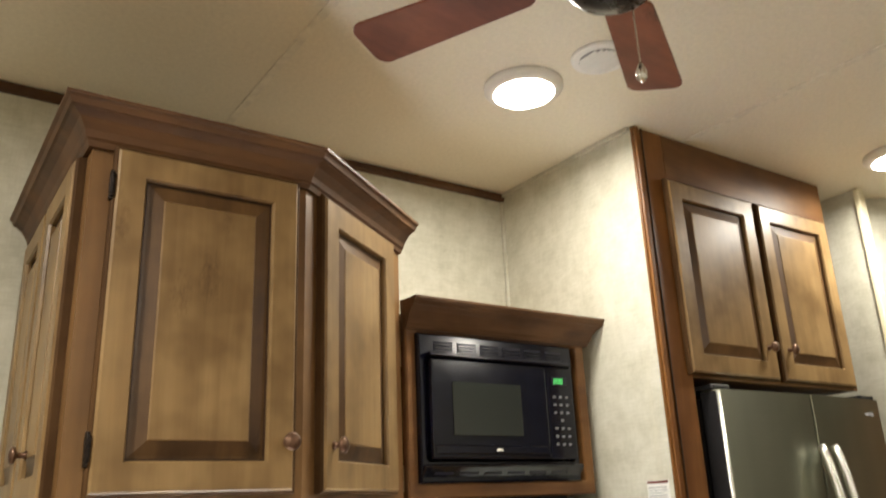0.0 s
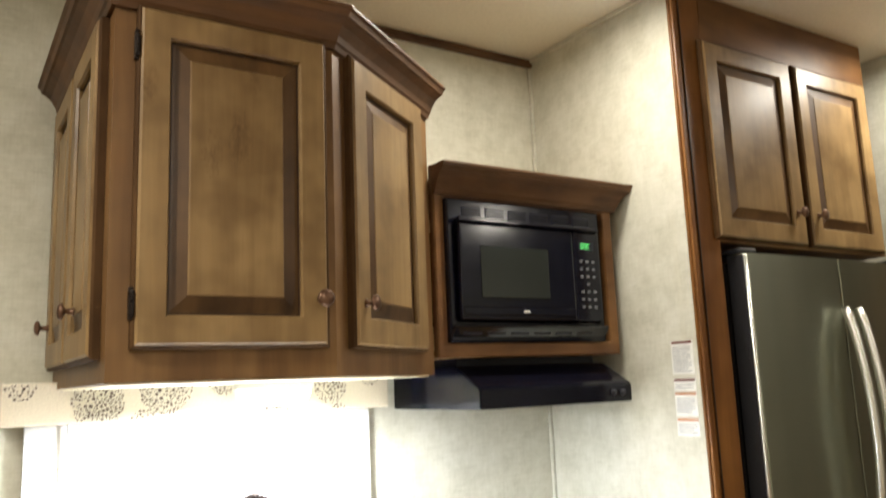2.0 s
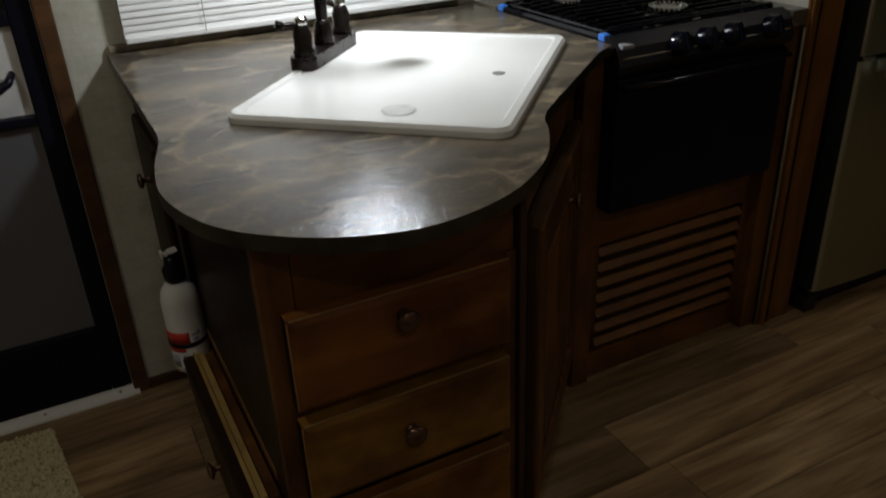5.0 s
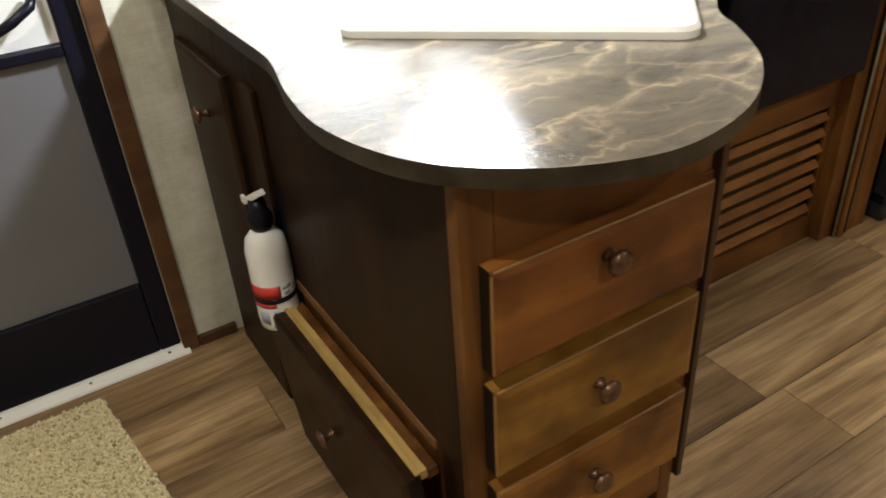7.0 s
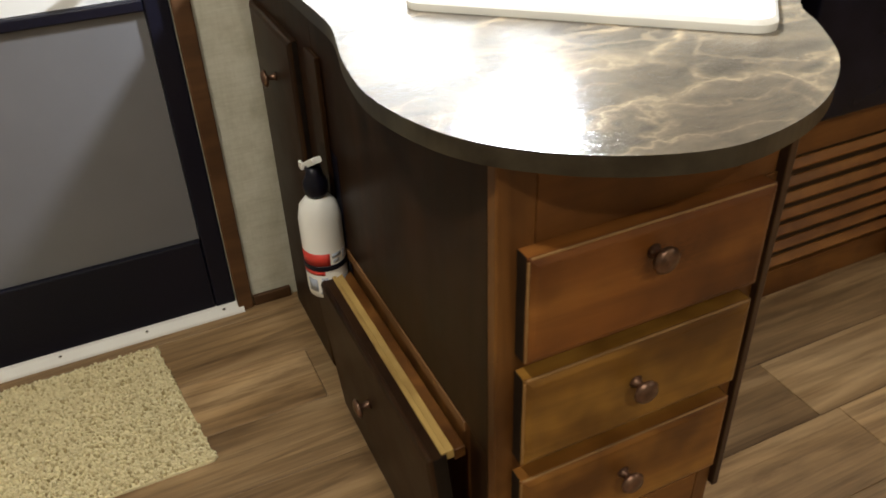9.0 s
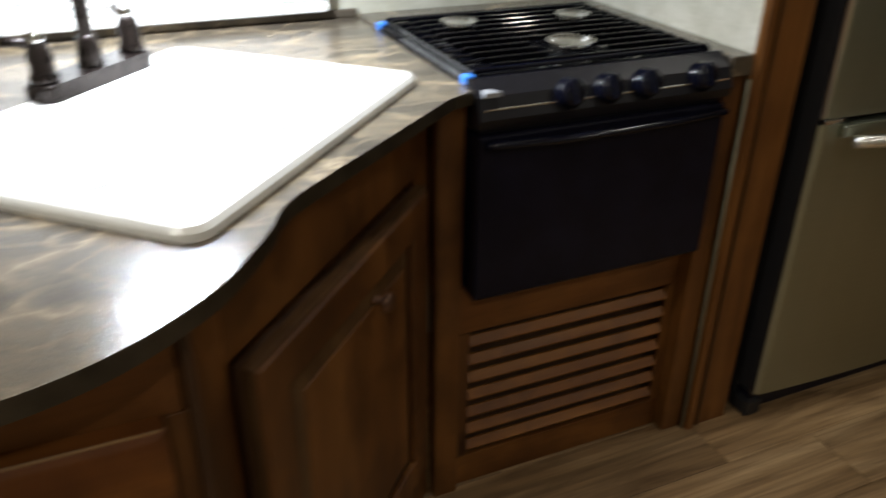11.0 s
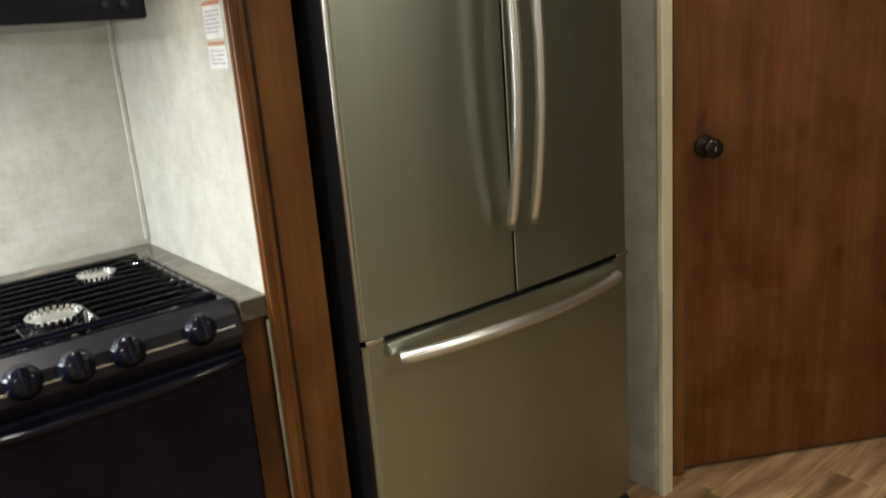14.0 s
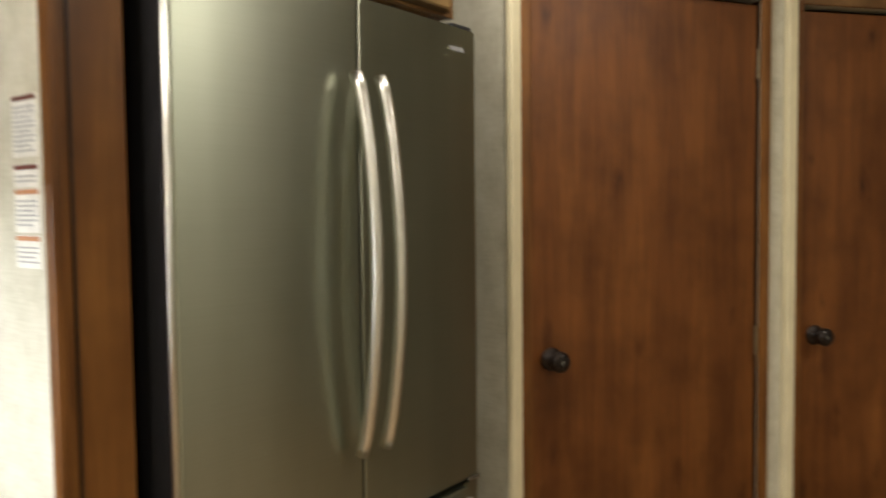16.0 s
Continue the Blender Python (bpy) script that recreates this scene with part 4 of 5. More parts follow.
fr = thing("refrigerator", (2.5, 1.8, 0), "stainless steel french-door refrigerator with bottom freezer drawer", "refrigerator")
RX0, RX1, RF = 2.098, 2.922, 1.500
part("cabinet_body", box(RX0 + 0.006, RX1 - 0.006, 1.585, 2.16, 0.04, 1.795, 0.004), GREY, fr, "dark grey textured cabinet")


def bowed(x0, x1, z0, z1, bow_x0, bow_x1):
    """A door whose front bows gently outwards over the whole refrigerator's width."""
    n = 44

    def front(x):
        q = (x - bow_x0) / (bow_x1 - bow_x0) * 2 - 1
        return RF + 0.016 * q * q
    left, right = x0 < bow_x0 + 0.01, x1 > bow_x1 - 0.01
    a, b = x0 + (0.014 if left else 0.002), x1 - (0.014 if right else 0.002)
    pts = [(a + (b - a) * i / n, front(a + (b - a) * i / n)) for i in range(n + 1)]
    curl = [(0.014 * (1 - math.sin(radians(a))), 0.018 * (1 - math.cos(radians(a)))) for a in range(90, 0, -9)]
    rim = curl if left else ((0.0, 0.002),)
    pts = [(x0 + u, front(x0) + v) for u, v in rim] + pts
    rim = curl[::-1] if right else ((0.0, 0.002),)
    pts += [(x1 - u, front(x1) + v) for u, v in rim]
    return prism(pts + [(x1, 1.575), (x0, 1.575)], z0, z1)


XM = 2.508
for nm, x0, x1, z0, z1 in (("left_door", RX0, XM - 0.003, 0.785, 1.814), ("right_door", XM + 0.003, RX1, 0.785, 1.814), ("freezer_drawer", RX0, RX1, 0.085, 0.772)):
    part(nm, bowed(x0, x1, z0, z1, RX0, RX1), STEEL, fr)
# added bright bead that stands in for the highlight along the left edge
part("rim_highlight", tube([(RX0 + 0.0035, RF + 0.0185, 0.788), (RX0 + 0.0035, RF + 0.0185, 1.3), (RX0 + 0.0035, RF + 0.0185, 1.811)], 0.0058, seg=14), HANDLE, fr, "bright bead for the door edge's highlight", True)
part("gasket", box(RX0 + 0.012, RX1 - 0.012, 1.530, 1.584, 0.09, 1.805), MATT, fr)
part("door_edge", box(RX0 - 0.0025, RX0 - 0.0003, 1.522, 1.574, 0.09, 1.81), GREY, fr, "dark grey door edge")
part("kick_plate", box(RX0 + 0.015, RX1 - 0.015, 1.545, 1.60, 0.015, 0.08, 0.004), MATT, fr)
for hx in (2.474, 2.541):
    pts = []
    for i in range(25):
        s = i / 24
        pts.append((hx - 0.0, 1.474 - 0.046 * math.sin(math.pi * s) ** 0.7, 0.944 + 0.719 * s))
    part("door_handle", tube(pts, 0.0125, seg=12, flat=1.0), HANDLE, fr, "bowed satin steel bar handle", True)
pts = [(2.165 + 0.672 * i / 24, 1.482 - 0.046 * math.sin(math.pi * i / 24) ** 0.7, 0.741) for i in range(25)]
part("drawer_handle", tube(pts, 0.014, seg=12), HANDLE, fr, "bowed satin steel bar handle", True)
part("handle_recess", box(2.15, 2.85, RF - 0.0035, RF + 0.02, 0.744, 0.7715, 0.003), STEEL, fr)
for x in (RX0 + 0.03, RX1 - 0.03, XM):
    part("hinge_cap", box(x - 0.022, x + 0.022, 1.51, 1.57, 0.773, 0.784, 0.002), CHROME if x != XM else MATT, fr)
for x in (RX0 + 0.03, RX1 - 0.045):
    part("top_hinge", box(x - 0.03, x + 0.045, 1.53, 1.66, 1.815, 1.831, 0.005), GREY, fr)
part("front_foot", box(RX0 + 0.005, RX0 + 0.055, 1.535, 1.60, 0.0, 0.05, 0.008), GREY, fr)
part("front_foot", box(RX1 - 0.055, RX1 + 0.03, 1.545, 1.60, 0.0, 0.042, 0.012), GREY, fr)
part("badge", box(2.80, 2.86, RF + 0.0085, RF + 0.0115, 1.761, 1.771), BUTTON, fr, "plain grey badge")

# ---- wall cabinets ----
uc = thing("wall_cabinet", (0.8, 1.9, 1.515), "stained wooden wall cabinet with angled corner and raised-panel doors", "cabinet")
UX0, UX1, UY, UZ0, UZ1 = 0.474, 0.882, 1.526, 1.515, 2.21
RXE, RYE = 1.270, 1.808
part("body", prism([(UX0, Y - 0.002), (UX0, UY), (UX1, UY), (RXE, RYE), (RXE, Y - 0.002)], UZ0, UZ1), FRAME, uc)
part("bottom_panel", prism([(UX0 + 0.012, Y - 0.01), (UX0 + 0.012, UY + 0.012), (UX1 - 0.005, UY + 0.012), (RXE - 0.012, RYE + 0.008), (RXE - 0.012, Y - 0.01)], UZ0 - 0.0035, UZ0 - 0.0003), CREAM, uc, "pale underside panel")
part("crown", sweep([(UX0, Y - 0.002), (UX0, UY), (UX1, UY), (RXE, RYE), (RXE + 0.001, Y - 0.002)][::-1][1:], [(-o * 0.95, u + 2.161) for o, u in CROWN_PROFILE]), CROWN, uc, "dark crown moulding")
panel_door(uc, 0.353, 0.600, Matrix.Translation((0.509, UY - 0.0005, 1.568)), (0.334, 0.089), WOOD, 0.057, 0.0)
RM = pose(UX1, UY, 0, 0, 0, math.degrees(math.atan2(RYE - UY, RXE - UX1)))
panel_door(uc, 0.365, 0.600, RM @ Matrix.Translation((0.045, -0.0005, 1.568)), (0.040, 0.089), WOOD, 0.062)
LM = pose(UX0, 2.165, 0, 0, 0, -90)
panel_door(uc, 0.288, 0.605, LM @ Matrix.Translation((0.005, -0.0005, 1.555)), (0.045, 0.095), WOOD, 0.058)
panel_door(uc, 0.288, 0.605, LM @ Matrix.Translation((0.305, -0.0005, 1.555)), (0.13, 0.095), WOOD, 0.058)

ul = thing("under_cabinet_light", (0.86, 1.80, 1.51), "lit white oblong light under the wall cabinet", "light")
part("base", prism(round_rect(-0.085, 0.085, -0.04, 0.04, 0.03), 0.0, 0.014, m=Matrix.Translation((0.86, 1.80, 1.4965))), VINYL, ul)
part("lens", ring_stack([(round_rect(-0.080, 0.080, -0.036, 0.036, 0.034), 0.0), (round_rect(-0.080, 0.080, -0.036, 0.036, 0.034), -0.012), (round_rect(-0.074, 0.074, -0.031, 0.031, 0.029), -0.024), (round_rect(-0.058, 0.058, -0.018, 0.018, 0.016), -0.032)], Matrix.Translation((0.86, 1.80, 1.4962))), COOL_LENS, ul, "glowing lens", True)

mc = thing("microwave_cabinet", (1.6, 1.95, 1.555), "stained wooden cabinet with crown around a built-in microwave", "cabinet")
MY = 1.812
part("frame", rect_frame(1.90 - 1.287, 0.49, 0.036, 0.085, 0.038, 0.0, 0.02, Matrix.Translation((1.287, MY, 1.556))), FRAME_X, mc)
part("side", box(1.880, 1.90, MY + 0.021, Y - 0.003, 1.556, 2.04), WOOD_Y, mc)
part("floor_panel", box(1.287, 1.8795, MY + 0.021, Y - 0.003, 1.556, 1.575), WOOD_X, mc)
part("roof_panel", box(1.287, 1.8795, MY + 0.021, Y - 0.003, 1.99, 2.01), WOOD_X, mc)
part("crown", sweep([(1.287, MY), (1.900, MY), (1.900, Y - 0.003)], [(o * 0.92, u + 1.968) for o, u in CROWN_PROFILE]), CROWN, mc, "dark crown moulding")

mw = thing("microwave", (1.57, 1.8, 1.59), "black built-in microwave oven with vent slots and keypad", "microwave")
part("trim_frame", rect_frame(0.516, 0.366, 0.022, 0.072, 0.052, -0.014, 0.004, Matrix.Translation((1.314, MY - 0.004, 1.592))), BLACK, mw)
part("body", box(1.337, 1.807, MY + 0.002, 2.15, 1.64, 1.89), BLACK, mw)
dm = Matrix.Translation((1.336, MY - 0.018, 1.646))
md = part("door", box(0.0, 0.376, -0.020, 0.0, 0.0, 0.248, 0.006, m=dm), BLACK, mw)
part("window", box(0.062, 0.282, -0.0225, -0.0203, 0.058, 0.190, 0.001, m=dm), DARKGLASS, md, "dark greenish window")
part("lower_sill", box(0.006, 0.37, -0.0235, -0.0203, 0.012, 0.034, 0.003, m=dm), BLACK, md)
part("emblem", prism([(0, 0), (0.022, 0), (0.018, 0.006), (0.004, 0.006)], 0, 0.001, m=dm @ Matrix.Translation((0.188, -0.0238, 0.020)) @ pose(0, 0, 0, 90)), LABEL, md, "small pale emblem")
part("top_handle", box(-0.004, 0.47, -0.026, 0.0, 0.2485, 0.262, 0.005, m=dm), BLACK, mw)
cp = part("control_panel", box(0.377, 0.472, -0.018, 0.0, 0.0, 0.248, 0.004, m=dm), BLACK, mw)
part("display", box(0.395, 0.450, -0.0195, -0.0182, 0.196, 0.220, m=dm), MATT, cp)
digits = ["abcdef", "abcdef", "abcdef"]
SEG = {"a": (0, 1, 1, 0), "b": (1, 0.5, 0, 1), "c": (1, 0, 0, 1), "d": (0, 0, 1, 0), "e": (0, 0, 0, 1), "f": (0, 0.5, 0, 1)}
bm = bmesh.new()
for k, segs in enumerate(digits):
    for s in segs:
        sx, sz, hor, ver = SEG[s]
        x, z = 0.404 + k * 0.011 + sx * 0.007, 0.202 + sz * 0.012
        if hor:
            box(x, x + 0.007, -0.0203, -0.0197, z - 0.0007, z + 0.0007, bm=bm, m=dm)
        else:
            box(x - 0.0007, x + 0.0007, -0.0203, -0.0197, z + 0.0005, z + 0.0057, bm=bm, m=dm)
part("digits", bm, DIGIT, cp, "glowing green 000")
for r in range(7):
    for c in range(3):
        if r == 3 and c != 1:
            continue
        part("button", box(-0.0055, 0.0055, -0.0196, -0.0182, -0.003, 0.003, 0.001, m=dm @ Matrix.Translation((0.402 + c * 0.022, 0, 0.165 - r * 0.021))), DIM, cp)
for g in range(6):
    gm = Matrix.Translation((1.358 + g * 0.0745, MY - 0.018, 1.905))
    part("vent_recess", box(0, 0.060, -0.0012, 0.0, -0.006, 0.034, m=gm), MATT, mw)
    for s in range(4):
        part("vent_slat", box(0.002, 0.058, -0.004, -0.001, 0.0025 + s * 0.0085 - 0.004, 0.0025 + s * 0.0085, 0.0008, m=gm @ pose(0, 0, 0, 0)), BLACK, mw)
SILL = Matrix.Translation((1.316, MY - 0.020, 1.618)) @ pose(0, 0, 0, 38)
sill = part("lower_sill", box(0.0, 0.512, -0.006, 0.004, -0.020, 0.020, 0.003, m=SILL), PAN, mw, "sloping gloss black sill")
for g in range(6):
    part("lower_slot", box(0.030 + g * 0.074, 0.086 + g * 0.074, -0.0068, -0.0055, -0.004, 0.003, m=SILL), DULL, sill)

hd = thing("range_hood", (1.61, 1.97, 1.43), "black metal range hood under the microwave cabinet", "range hood")
HX0, HX1, HY = 1.362, 1.872, 1.752
prof = [(Y - 0.004, 1.427), (HY, 1.427), (HY, 1.474), (HY + 0.01, 1.482), (1.86, 1.535), (Y - 0.004, 1.535)]
bm = bmesh.new()
a = [bm.verts.new((HX0, y, z)) for y, z in prof]
b = [bm.verts.new((HX1, y, z)) for y, z in prof]
bm.faces.new(a)
bm.faces.new(b[::-1])
for i in range(len(prof)):
    bm.faces.new((a[i], a[(i + 1) % len(prof)], b[(i + 1) % len(prof)], b[i]))
bmesh.ops.bevel(bm, geom=list(bm.edges), offset=0.003, segments=2, affect="EDGES")
part("shell", bm, BLACK, hd)
part("duct_collar", box(HX0 + 0.02, HX1 - 0.02, 1.88, Y - 0.006, 1.5352, 1.5555), MATT, hd)
for x in (1.80, 1.833):
    part("switch", lathe([(0.007, 0), (0.008, 0.003), (0.005, 0.010), (0.003, 0.011)], Matrix.Translation((x, HY, 1.452)) @ pose(0, 0, 0, 90), seg=12), GREY, hd, "small rocker knob", True)

# ---- blinds and valance ----
bl = thing("window_blinds", (0.84, Y - 0.03, 0.94), "closed white mini blinds hanging over the window", "blinds")
NSL, BZ0, BZ1 = 32, 0.957, 1.428
me = bpy.data.meshes.new("slat")
bm = bmesh.new()
pts = [(-0.0115, -0.0006), (-0.006, 0.0012), (0.0, 0.0018), (0.006, 0.0012), (0.0115, -0.0006)]
lo, hi = [], []
for u, v in pts:
    lo.append((bm.verts.new((-0.424, u, v)), bm.verts.new((0.424, u, v))))
    hi.append((bm.verts.new((-0.424, u, v + 0.0008)), bm.verts.new((0.424, u, v + 0.0008))))
for k in range(4):
    bm.faces.new((lo[k][0], lo[k + 1][0], lo[k + 1][1], lo[k][1]))
    bm.faces.new((hi[k][0], hi[k][1], hi[k + 1][1], hi[k + 1][0]))
bm.faces.new((lo[0][0], lo[0][1], hi[0][1], hi[0][0]))
bm.faces.new((lo[4][0], hi[4][0], hi[4][1], lo[4][1]))
bmesh.ops.recalc_face_normals(bm, faces=bm.faces)
bm.to_mesh(me)
bm.free()
me.materials.append(SLAT)
for i in range(NSL):
    s = new("slat", me)
    s.parent = bl
    s.matrix_parent_inverse = WHERE[bl.name].inverted()
    s.matrix_basis = Matrix.Translation((0.8425, Y - 0.028, BZ0 + (BZ1 - BZ0) * i / (NSL - 1))) @ pose(0, 0, 0, 66 + 2.0 * math.sin(i * 1.7))
part("bottom_rail", box(0.4185, 1.2665, Y - 0.040, Y - 0.016, 0.936, 0.950, 0.003), SLAT, bl)
part("head_rail", box(0.4185, 1.2665, Y - 0.044, Y - 0.012, 1.436, 1.462, 0.002), SLAT, bl)
for x in (0.60, 1.175):
    part("ladder_cord", tube([(x, Y - 0.0425, 0.945), (x, Y - 0.0425, 1.44)], 0.0010, seg=6), BUTTON, bl, "thin grey ladder cord")
part("tilt_wand", tube([(0.505, Y - 0.048, 1.44), (0.508, Y - 0.050, 1.13)], 0.0035, seg=8), SLAT, bl, "clear tilt wand")
part("pull_cord", tube([(1.19, Y - 0.047, 1.44), (1.187, Y - 0.048, 1.06), (1.19, Y - 0.048, 0.975)], 0.0010, seg=6), BUTTON, bl)
part("cord_tassel", lathe([(0.003, 0), (0.007, 0.006), (0.006, 0.022), (0.002, 0.026)], Matrix.Translation((1.18, Y - 0.050, 1.06)), seg=10), CREAM, bl)

va = thing("window_valance", (0.83, 2.12, 1.43), "cream fabric window valance with taupe round flower print", "valance")
VX0, VX1, VY = 0.366, 1.302, 2.105
part("front_board", box(VX0, VX1, VY, VY + 0.016, 1.437, 1.530, 0.004), FABRIC, va)
part("return", box(VX0, VX0 + 0.015, VY + 0.0165, Y - 0.001, 1.437, 1.530, 0.003), FABRIC, va)
part("return", box(VX1 - 0.015, VX1, VY + 0.0165, Y - 0.001, 1.437, 1.530, 0.003), FABRIC, va)
part("top_board", box(VX0 + 0.016, VX1 - 0.016, VY + 0.017, Y - 0.001, 1.516, 1.529), FABRIC, va)
rnd = random.Random(4)


def flower(cx, cz, rad):
    """A round print of many small dots, cut off at the board's edges."""
    bm = bmesh.new()
    n = int(110 * (rad / 0.045) ** 2)
    placed = []
    for _ in range(n * 6):
        a, d = rnd.uniform(0, 6.283), rad * math.sqrt(rnd.random())
        s = rnd.uniform(0.0016, 0.0056) * (1.1 - 0.5 * d / rad)
        x, z = cx + d * math.cos(a), cz + d * math.sin(a)
        if not (VX0 + s < x < VX1 - s and 1.440 + s < z < 1.5275 - s):
            continue
        if any((x - u) ** 2 + (z - v) ** 2 < (s + q + 0.0004) ** 2 for u, v, q in placed):
            continue
        placed.append((x, z, s))
        vs = [bm.verts.new((x + s * math.cos(k * 1.0472), VY - 0.0006, z + s * math.sin(k * 1.0472))) for k in range(6)]
        bmesh.ops.extrude_face_region(bm, geom=[bm.faces.new(vs)])
    return bm


for cx, cz, rad in ((0.402, 1.524, 0.032), (0.560, 1.482, 0.056), (0.709, 1.510, 0.060), (0.845, 1.529, 0.042), (0.660, 1.432, 0.030), (0.965, 1.458, 0.055), (1.128, 1.500, 0.046), (1.245, 1.532, 0.034), (1.150, 1.432, 0.022)):
    part("flower_print", flower(cx, cz, rad), DOT, va, "taupe dotted flower")

# ---- small things ----
fe = thing("fire_extinguisher", (0.36, 1.74, 0.31), "white fire extinguisher with black valve on the cabinet side", "fire extinguisher")
FEM = Matrix.Translation((0.367, 1.690, 0.356)) @ Matrix.Diagonal((1, 1, 0.93, 1))
bot = part("bottle", lathe([(0.030, 0), (0.037, 0.005), (0.0385, 0.02), (0.0385, 0.175), (0.034, 0.200), (0.022, 0.216), (0.016, 0.220)], FEM, seg=28), VINYL, fe, "white bottle", True)


def wrap_label(z0, z1, a0, a1, r0=0.0386, r1=0.0390):
    """A thin label wrapped round the bottle between two angles in degrees."""
    n = max(2, int(abs(a1 - a0) / 10))
    bm = bmesh.new()
    cols = []
    for i in range(n + 1):
        a = math.radians(a0 + (a1 - a0) * i / n)
        cols.append([bm.verts.new(FEM @ Vector((r * math.cos(a), r * math.sin(a), z))) for r, z in ((r0, z0), (r1, z0), (r1, z1), (r0, z1))])
    for c0, c1 in zip(cols, cols[1:]):
        for j in range(4):
            bm.faces.new((c0[j], c0[(j + 1) % 4], c1[(j + 1) % 4], c1[j]))
    bm.faces.new(cols[0])
    bm.faces.new(cols[-1][::-1])
    return bm


part("red_label", wrap_label(0.082, 0.110, -205, -92), RED, bot, "red printed label", True)
part("red_label", wrap_label(0.060, 0.0695, -195, -110), RED, bot, "red printed label", True)
for a0, a1, z0, z1 in ((-86, -58, 0.098, 0.107), (-84, -66, 0.086, 0.094), (-52, -36, 0.088, 0.106), (-165, -135, 0.020, 0.050), (-122, -104, 0.030, 0.054), (-100, -78, 0.034, 0.050), (-128, -84, 0.014, 0.020), (-70, -48, 0.018, 0.046)):
    part("print_block", wrap_label(z0, z1, a0, a1), PRINT, bot, "faded blue-grey print", True)
part("strap", lathe([(0.0392, 0.070), (0.0402, 0.071), (0.0402, 0.081), (0.0392, 0.082)], FEM, seg=28), MATT, fe, "black strap")
part("bracket", box(0.0385, 0.0435, -0.022, 0.022, 0.02, 0.30, 0.003, m=FEM), MATT, fe, "black wall bracket")
part("valve", lathe([(0.017, 0.2205), (0.021, 0.228), (0.022, 0.250), (0.015, 0.262), (0.014, 0.280)], FEM, seg=18), MATT, fe, "black valve", True)
part("nozzle", tube([FEM @ Vector((0, 0, 0.262)), FEM @ Vector((0.006, 0.02, 0.266)), FEM @ Vector((0.012, 0.04, 0.262))], [0.009, 0.009, 0.011], seg=10), MATT, fe)
part("lever", prism([(-0.009, -0.020), (0.009, -0.020), (0.005, 0.026), (-0.005, 0.026)], 0.0, 0.012, m=FEM @ Matrix.Translation((0.0, -0.006, 0.286)) @ pose(0, 0, 0, -34, 0, 16), bev=0.003), VINYL, fe, "white lever")
part("pin_tag", box(-0.003, 0.003, 0.0, 0.016, -0.012, 0.002, 0.001, m=FEM @ Matrix.Translation((-0.014, 0.016, 0.280))), VINYL, fe)

MATM = Matrix(((1, -0.14, 0, 0.030), (0, 1, 0, 2.126), (0, 0, 1, 0), (0, 0, 0, 1)))
mt = thing("door_mat", (-0.4, 1.95, 0), "beige looped carpet mat before the entry door", "mat")
part("backing", prism(round_rect(-0.92, 0.0, -0.42, 0.0, 0.01), 0.0, 0.006, m=MATM), CARPET, mt)
verts, faces = [], []
rm = random.Random(9)
for i in range(16000):
    x, y = rm.uniform(-0.915, -0.003 + rm.uniform(-0.004, 0.006)), rm.uniform(-0.418, -0.003)
    r, hgt, a = rm.uniform(0.003, 0.0052), rm.uniform(0.010, 0.0145), rm.uniform(0, 6.28)
    k = len(verts)
    for j in range(4):
        verts.append(MATM @ Vector((x + r * math.cos(a + j * 1.571), y + r * math.sin(a + j * 1.571), 0.005)))
    for j in range(4):
        verts.append(MATM @ Vector((x + 0.7 * r * math.cos(a + j * 1.571), y + 0.7 * r * math.sin(a + j * 1.571), hgt)))
    faces += [(k + j, k + (j + 1) % 4, k + 4 + (j + 1) % 4, k + 4 + j) for j in range(4)] + [(k + 4, k + 5, k + 6, k + 7)]
me = bpy.data.meshes.new("pile")
me.from_pydata([tuple(v) for v in verts], [], faces)
me.materials.append(CARPET)
pile = new("carpet_pile", me)
pile.parent = mt
pile.matrix_parent_inverse = WHERE[mt.name].inverted()
pile["kind"] = "stuff"

# warning stickers on the side wall
for z0, z1, top in ((1.492, 1.582, MAROON), (1.448, 1.482, MAROON), (1.382, 1.446, ORANGE), (1.330, 1.378, ORANGE)):
    stk = thing("warning_sticker", (R, 1.625, z0), "white printed warning sticker on the wall", "sticker", "warning stickers")
    part("paper", box(R - 0.0012, R - 0.0003, 1.587, 1.662, z0, z1), LABEL, stk)
    part("heading", box(R - 0.0018, R - 0.0013, 1.589, 1.660, z1 - 0.008, z1 - 0.001), top, stk, "coloured heading bar")
    n = max(1, int((z1 - z0 - 0.018) / 0.007))
    for i in range(n):
        part("text_line", box(R - 0.0017, R - 0.0013, 1.595 + 0.012 * (i % 3 == 2), 1.657, z1 - 0.019 - i * 0.007, z1 - 0.0165 - i * 0.007), BUTTON, stk)

# ceiling fixtures
for i, (px, py) in enumerate(PUCKS):
    pk = thing("ceiling_light", (px, py, CEIL), "lit round flush ceiling light with white rim", "ceiling light", "ceiling lights")
    part("rim", lathe([(0.105, 0.0), (0.105, -0.012), (0.092, -0.022), (0.082, -0.024)][::-1], Matrix.Translation((px, py, CEIL - 0.0005)), seg=32), VINYL, pk, "", True)
    part("lens", lathe([(0.02, -0.036), (0.05, -0.034), (0.075, -0.028), (0.081, -0.0245)], Matrix.Translation((px, py, CEIL - 0.0005)), seg=32), LENS, pk, "glowing lens", True)

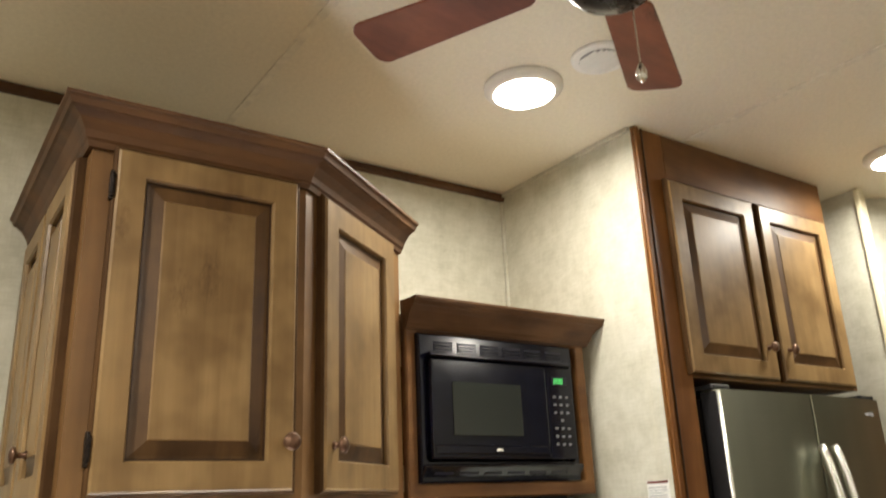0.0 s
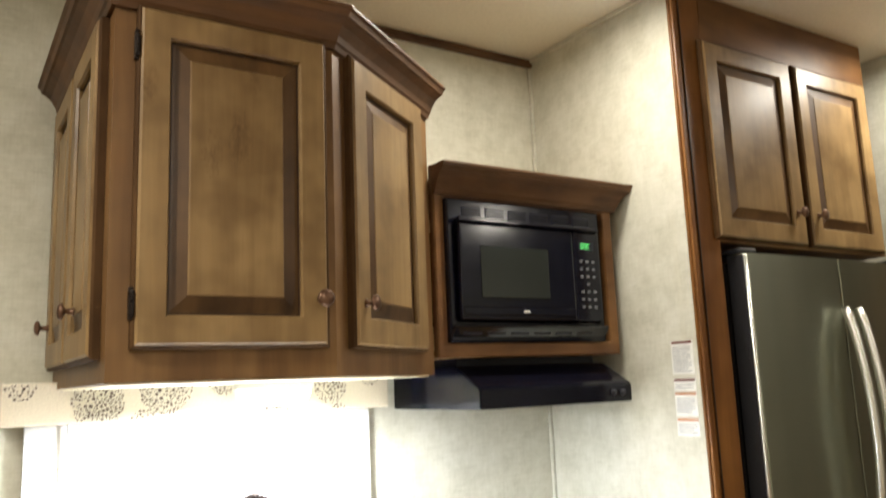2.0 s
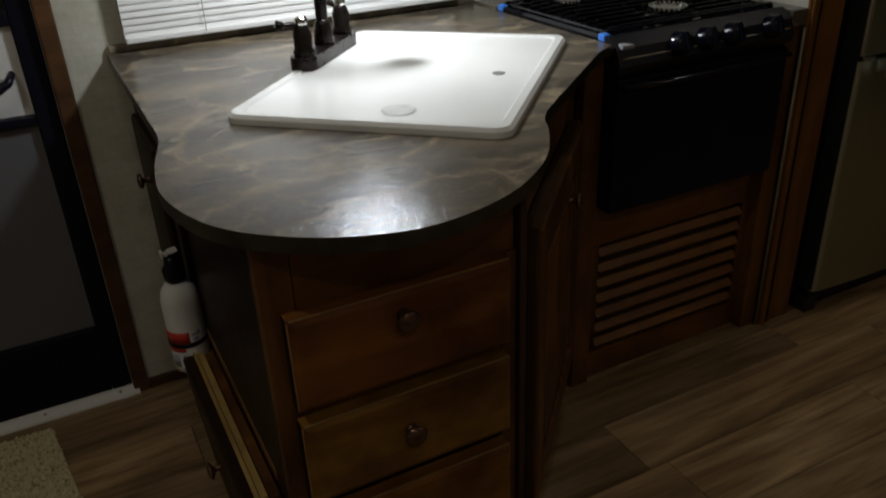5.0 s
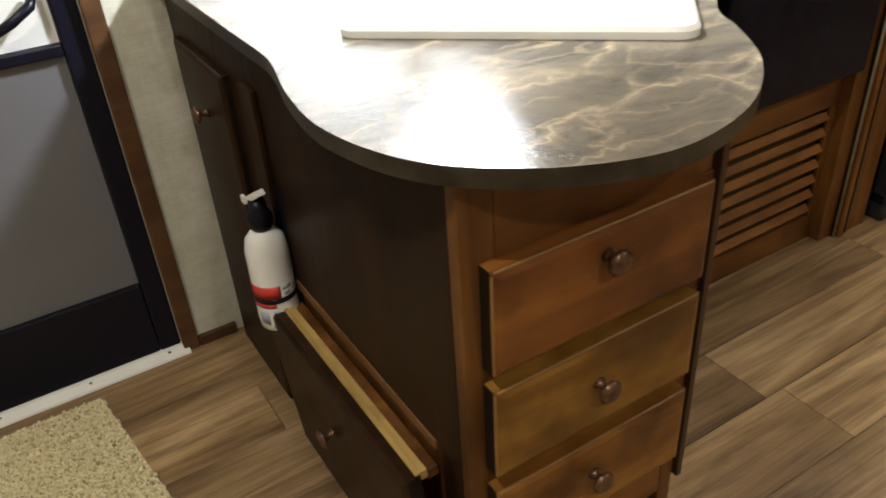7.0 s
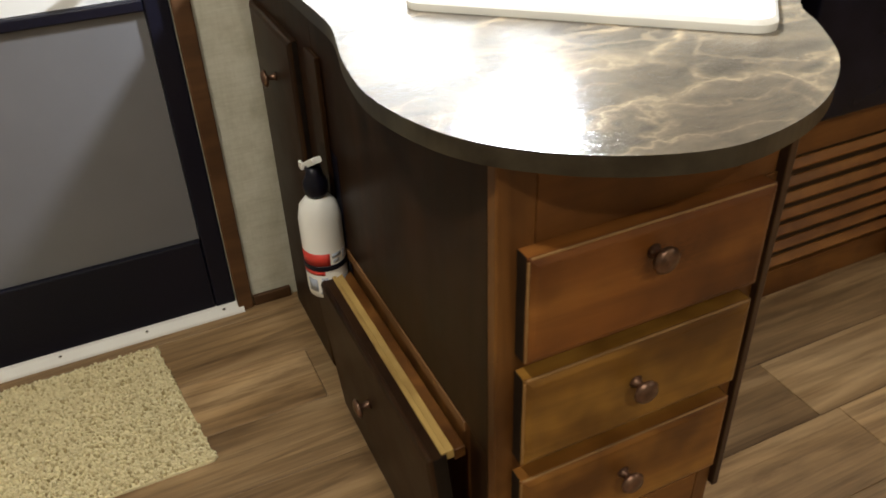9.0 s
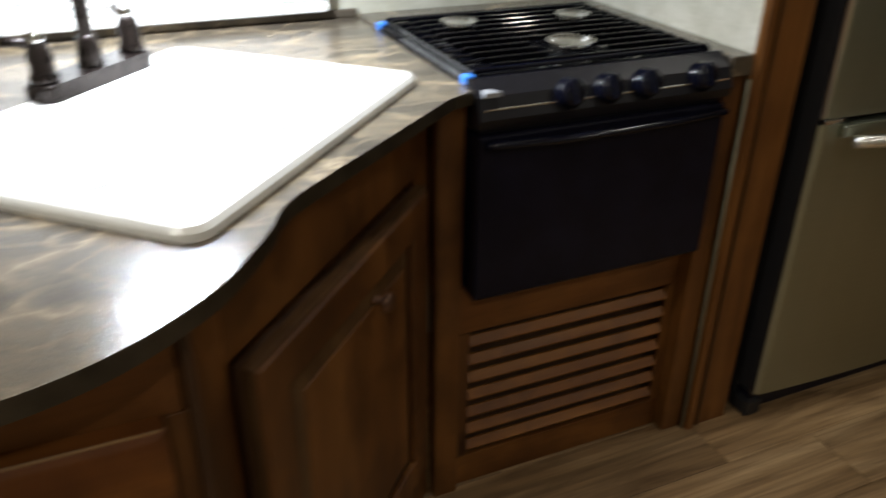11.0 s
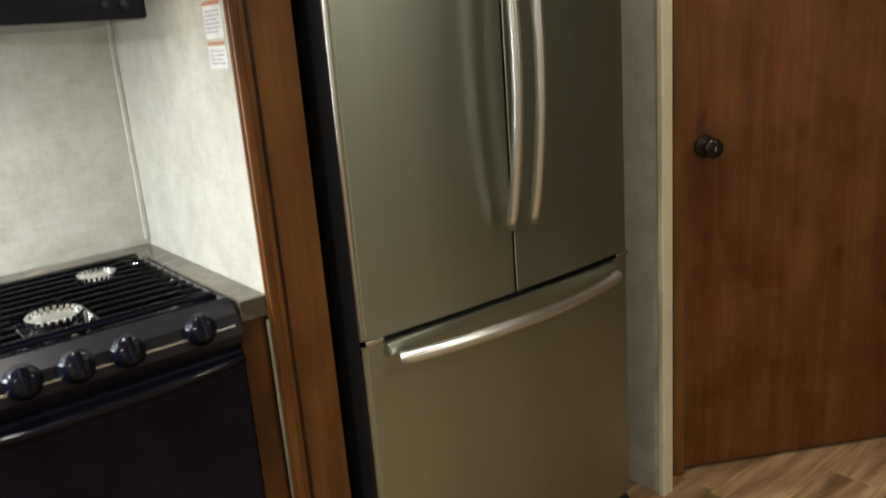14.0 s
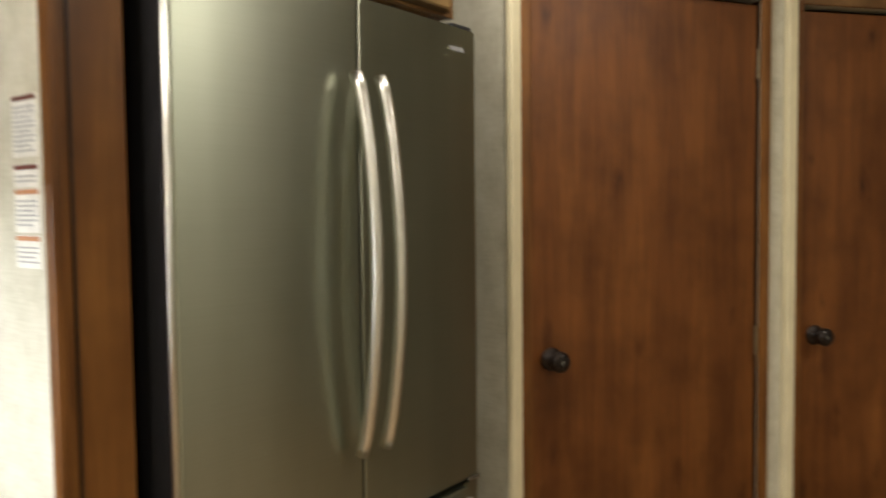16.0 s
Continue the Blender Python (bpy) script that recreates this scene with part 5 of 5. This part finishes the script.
vt = thing("ceiling_vent", (1.585, 1.335, CEIL), "round white ceiling air vent with slats", "vent")
part("ring", lathe([(0.068, -0.010), (0.072, -0.008), (0.074, 0.0)], Matrix.Translation((1.585, 1.335, CEIL - 0.0005)), seg=32), VINYL, vt, "", True)
part("opening", lathe([(0.054, -0.0112), (0.054, -0.0105)], Matrix.Translation((1.585, 1.335, CEIL - 0.0005)), seg=32), BUTTON, vt)
for i in range(9):
    o = -0.044 + 0.011 * i
    L = math.sqrt(0.053 ** 2 - o * o)
    part("slat", box(-L, L, -0.0035, 0.0035, -0.003, 0.003, 0.001, m=Matrix.Translation((1.585 + o, 1.335, CEIL - 0.015)) @ pose(0, 0, 0, 0, 0, 90) @ pose(0, 0, 0, 35)), VINYL, vt)

fan = thing("ceiling_fan", (1.093, 0.848, CEIL), "ceiling fan with reddish-brown wooden blades and pull chain", "ceiling fan")
FC = Matrix.Translation((1.093, 0.848, 0))
part("canopy", lathe([(0.03, 2.47), (0.06, 2.50), (0.07, 2.588)], FC, seg=24), BRONZE, fan, "", True)
part("down_rod", lathe([(0.012, 2.42), (0.012, 2.48)], FC, seg=12), BRONZE, fan, "", True)
part("motor", lathe([(0.03, 2.285), (0.06, 2.29), (0.085, 2.32), (0.09, 2.37), (0.075, 2.41), (0.03, 2.43)], FC, seg=28), BRONZE, fan, "", True)
for ang in (33, 116, 213, 296):
    am = FC @ Matrix.Translation((0, 0, 2.362)) @ pose(0, 0, 0, 0, 0, ang)
    pts = round_rect(0.14, 0.475, -0.052, 0.052, 0.024)
    pts = [(x, y * (0.82 + 0.28 * (x - 0.14) / 0.335)) for x, y in pts]
    bd = part("blade", prism(pts, -0.003, 0.003, m=am @ pose(0, 0, 0, 10)), BLADE, fan, "reddish-brown wooden blade")
    part("blade_iron", box(0.07, 0.20, -0.012, 0.012, 0.003, 0.009, 0.002, m=am @ pose(0, 0, 0, 10)), BRONZE, bd)
part("pull_chain", tube([(1.137, 0.853, 2.31), (1.138, 0.853, 2.18)], 0.0013, seg=6), CHROME, fan)
part("chain_bob", lathe([(0.002, 0), (0.008, 0.008), (0.009, 0.02), (0.003, 0.034)], Matrix.Translation((1.138, 0.853, 2.147)), seg=12), CHROME, fan, "small metal bob", True)

# ---- floor ----
floor = structure("floor", box(WEST - 0.08, EAST + 0.08, SOUTH - 0.08, Y + 0.08, -0.06, -0.0065), SUB, "brown wood-look vinyl plank floor", "floor")
rp = random.Random(3)
PW = 0.178
lengths = (0.62, 0.95, 1.22)
plank_mesh = {}


def plank_of(long, wide):
    """The shared mesh of one plank size."""
    key = (round(long, 3), round(wide, 3))
    if key not in plank_mesh:
        bm = box(0.0006, key[0] - 0.0006, 0.0006, key[1] - 0.0006, -0.006, 0.0, 0.0008, seg=1)
        plank_mesh[key] = bpy.data.meshes.new("plank")
        bm.to_mesh(plank_mesh[key])
        bm.free()
        plank_mesh[key].materials.append(PLANK)
    return plank_mesh[key]


y = SOUTH
while y < Y - 0.02:
    wide = min(PW, Y - y)
    x, first = WEST, rp.uniform(0.25, 1.1)
    while x < EAST - 0.001:
        long = min(first or rp.choice(lengths), EAST - x)
        if EAST - x - long < 0.08:
            long = EAST - x
        first = 0
        pl = new("plank", plank_of(long, wide))
        pl.parent = floor
        pl.location = (x, y, 0)
        x += long
    y += PW
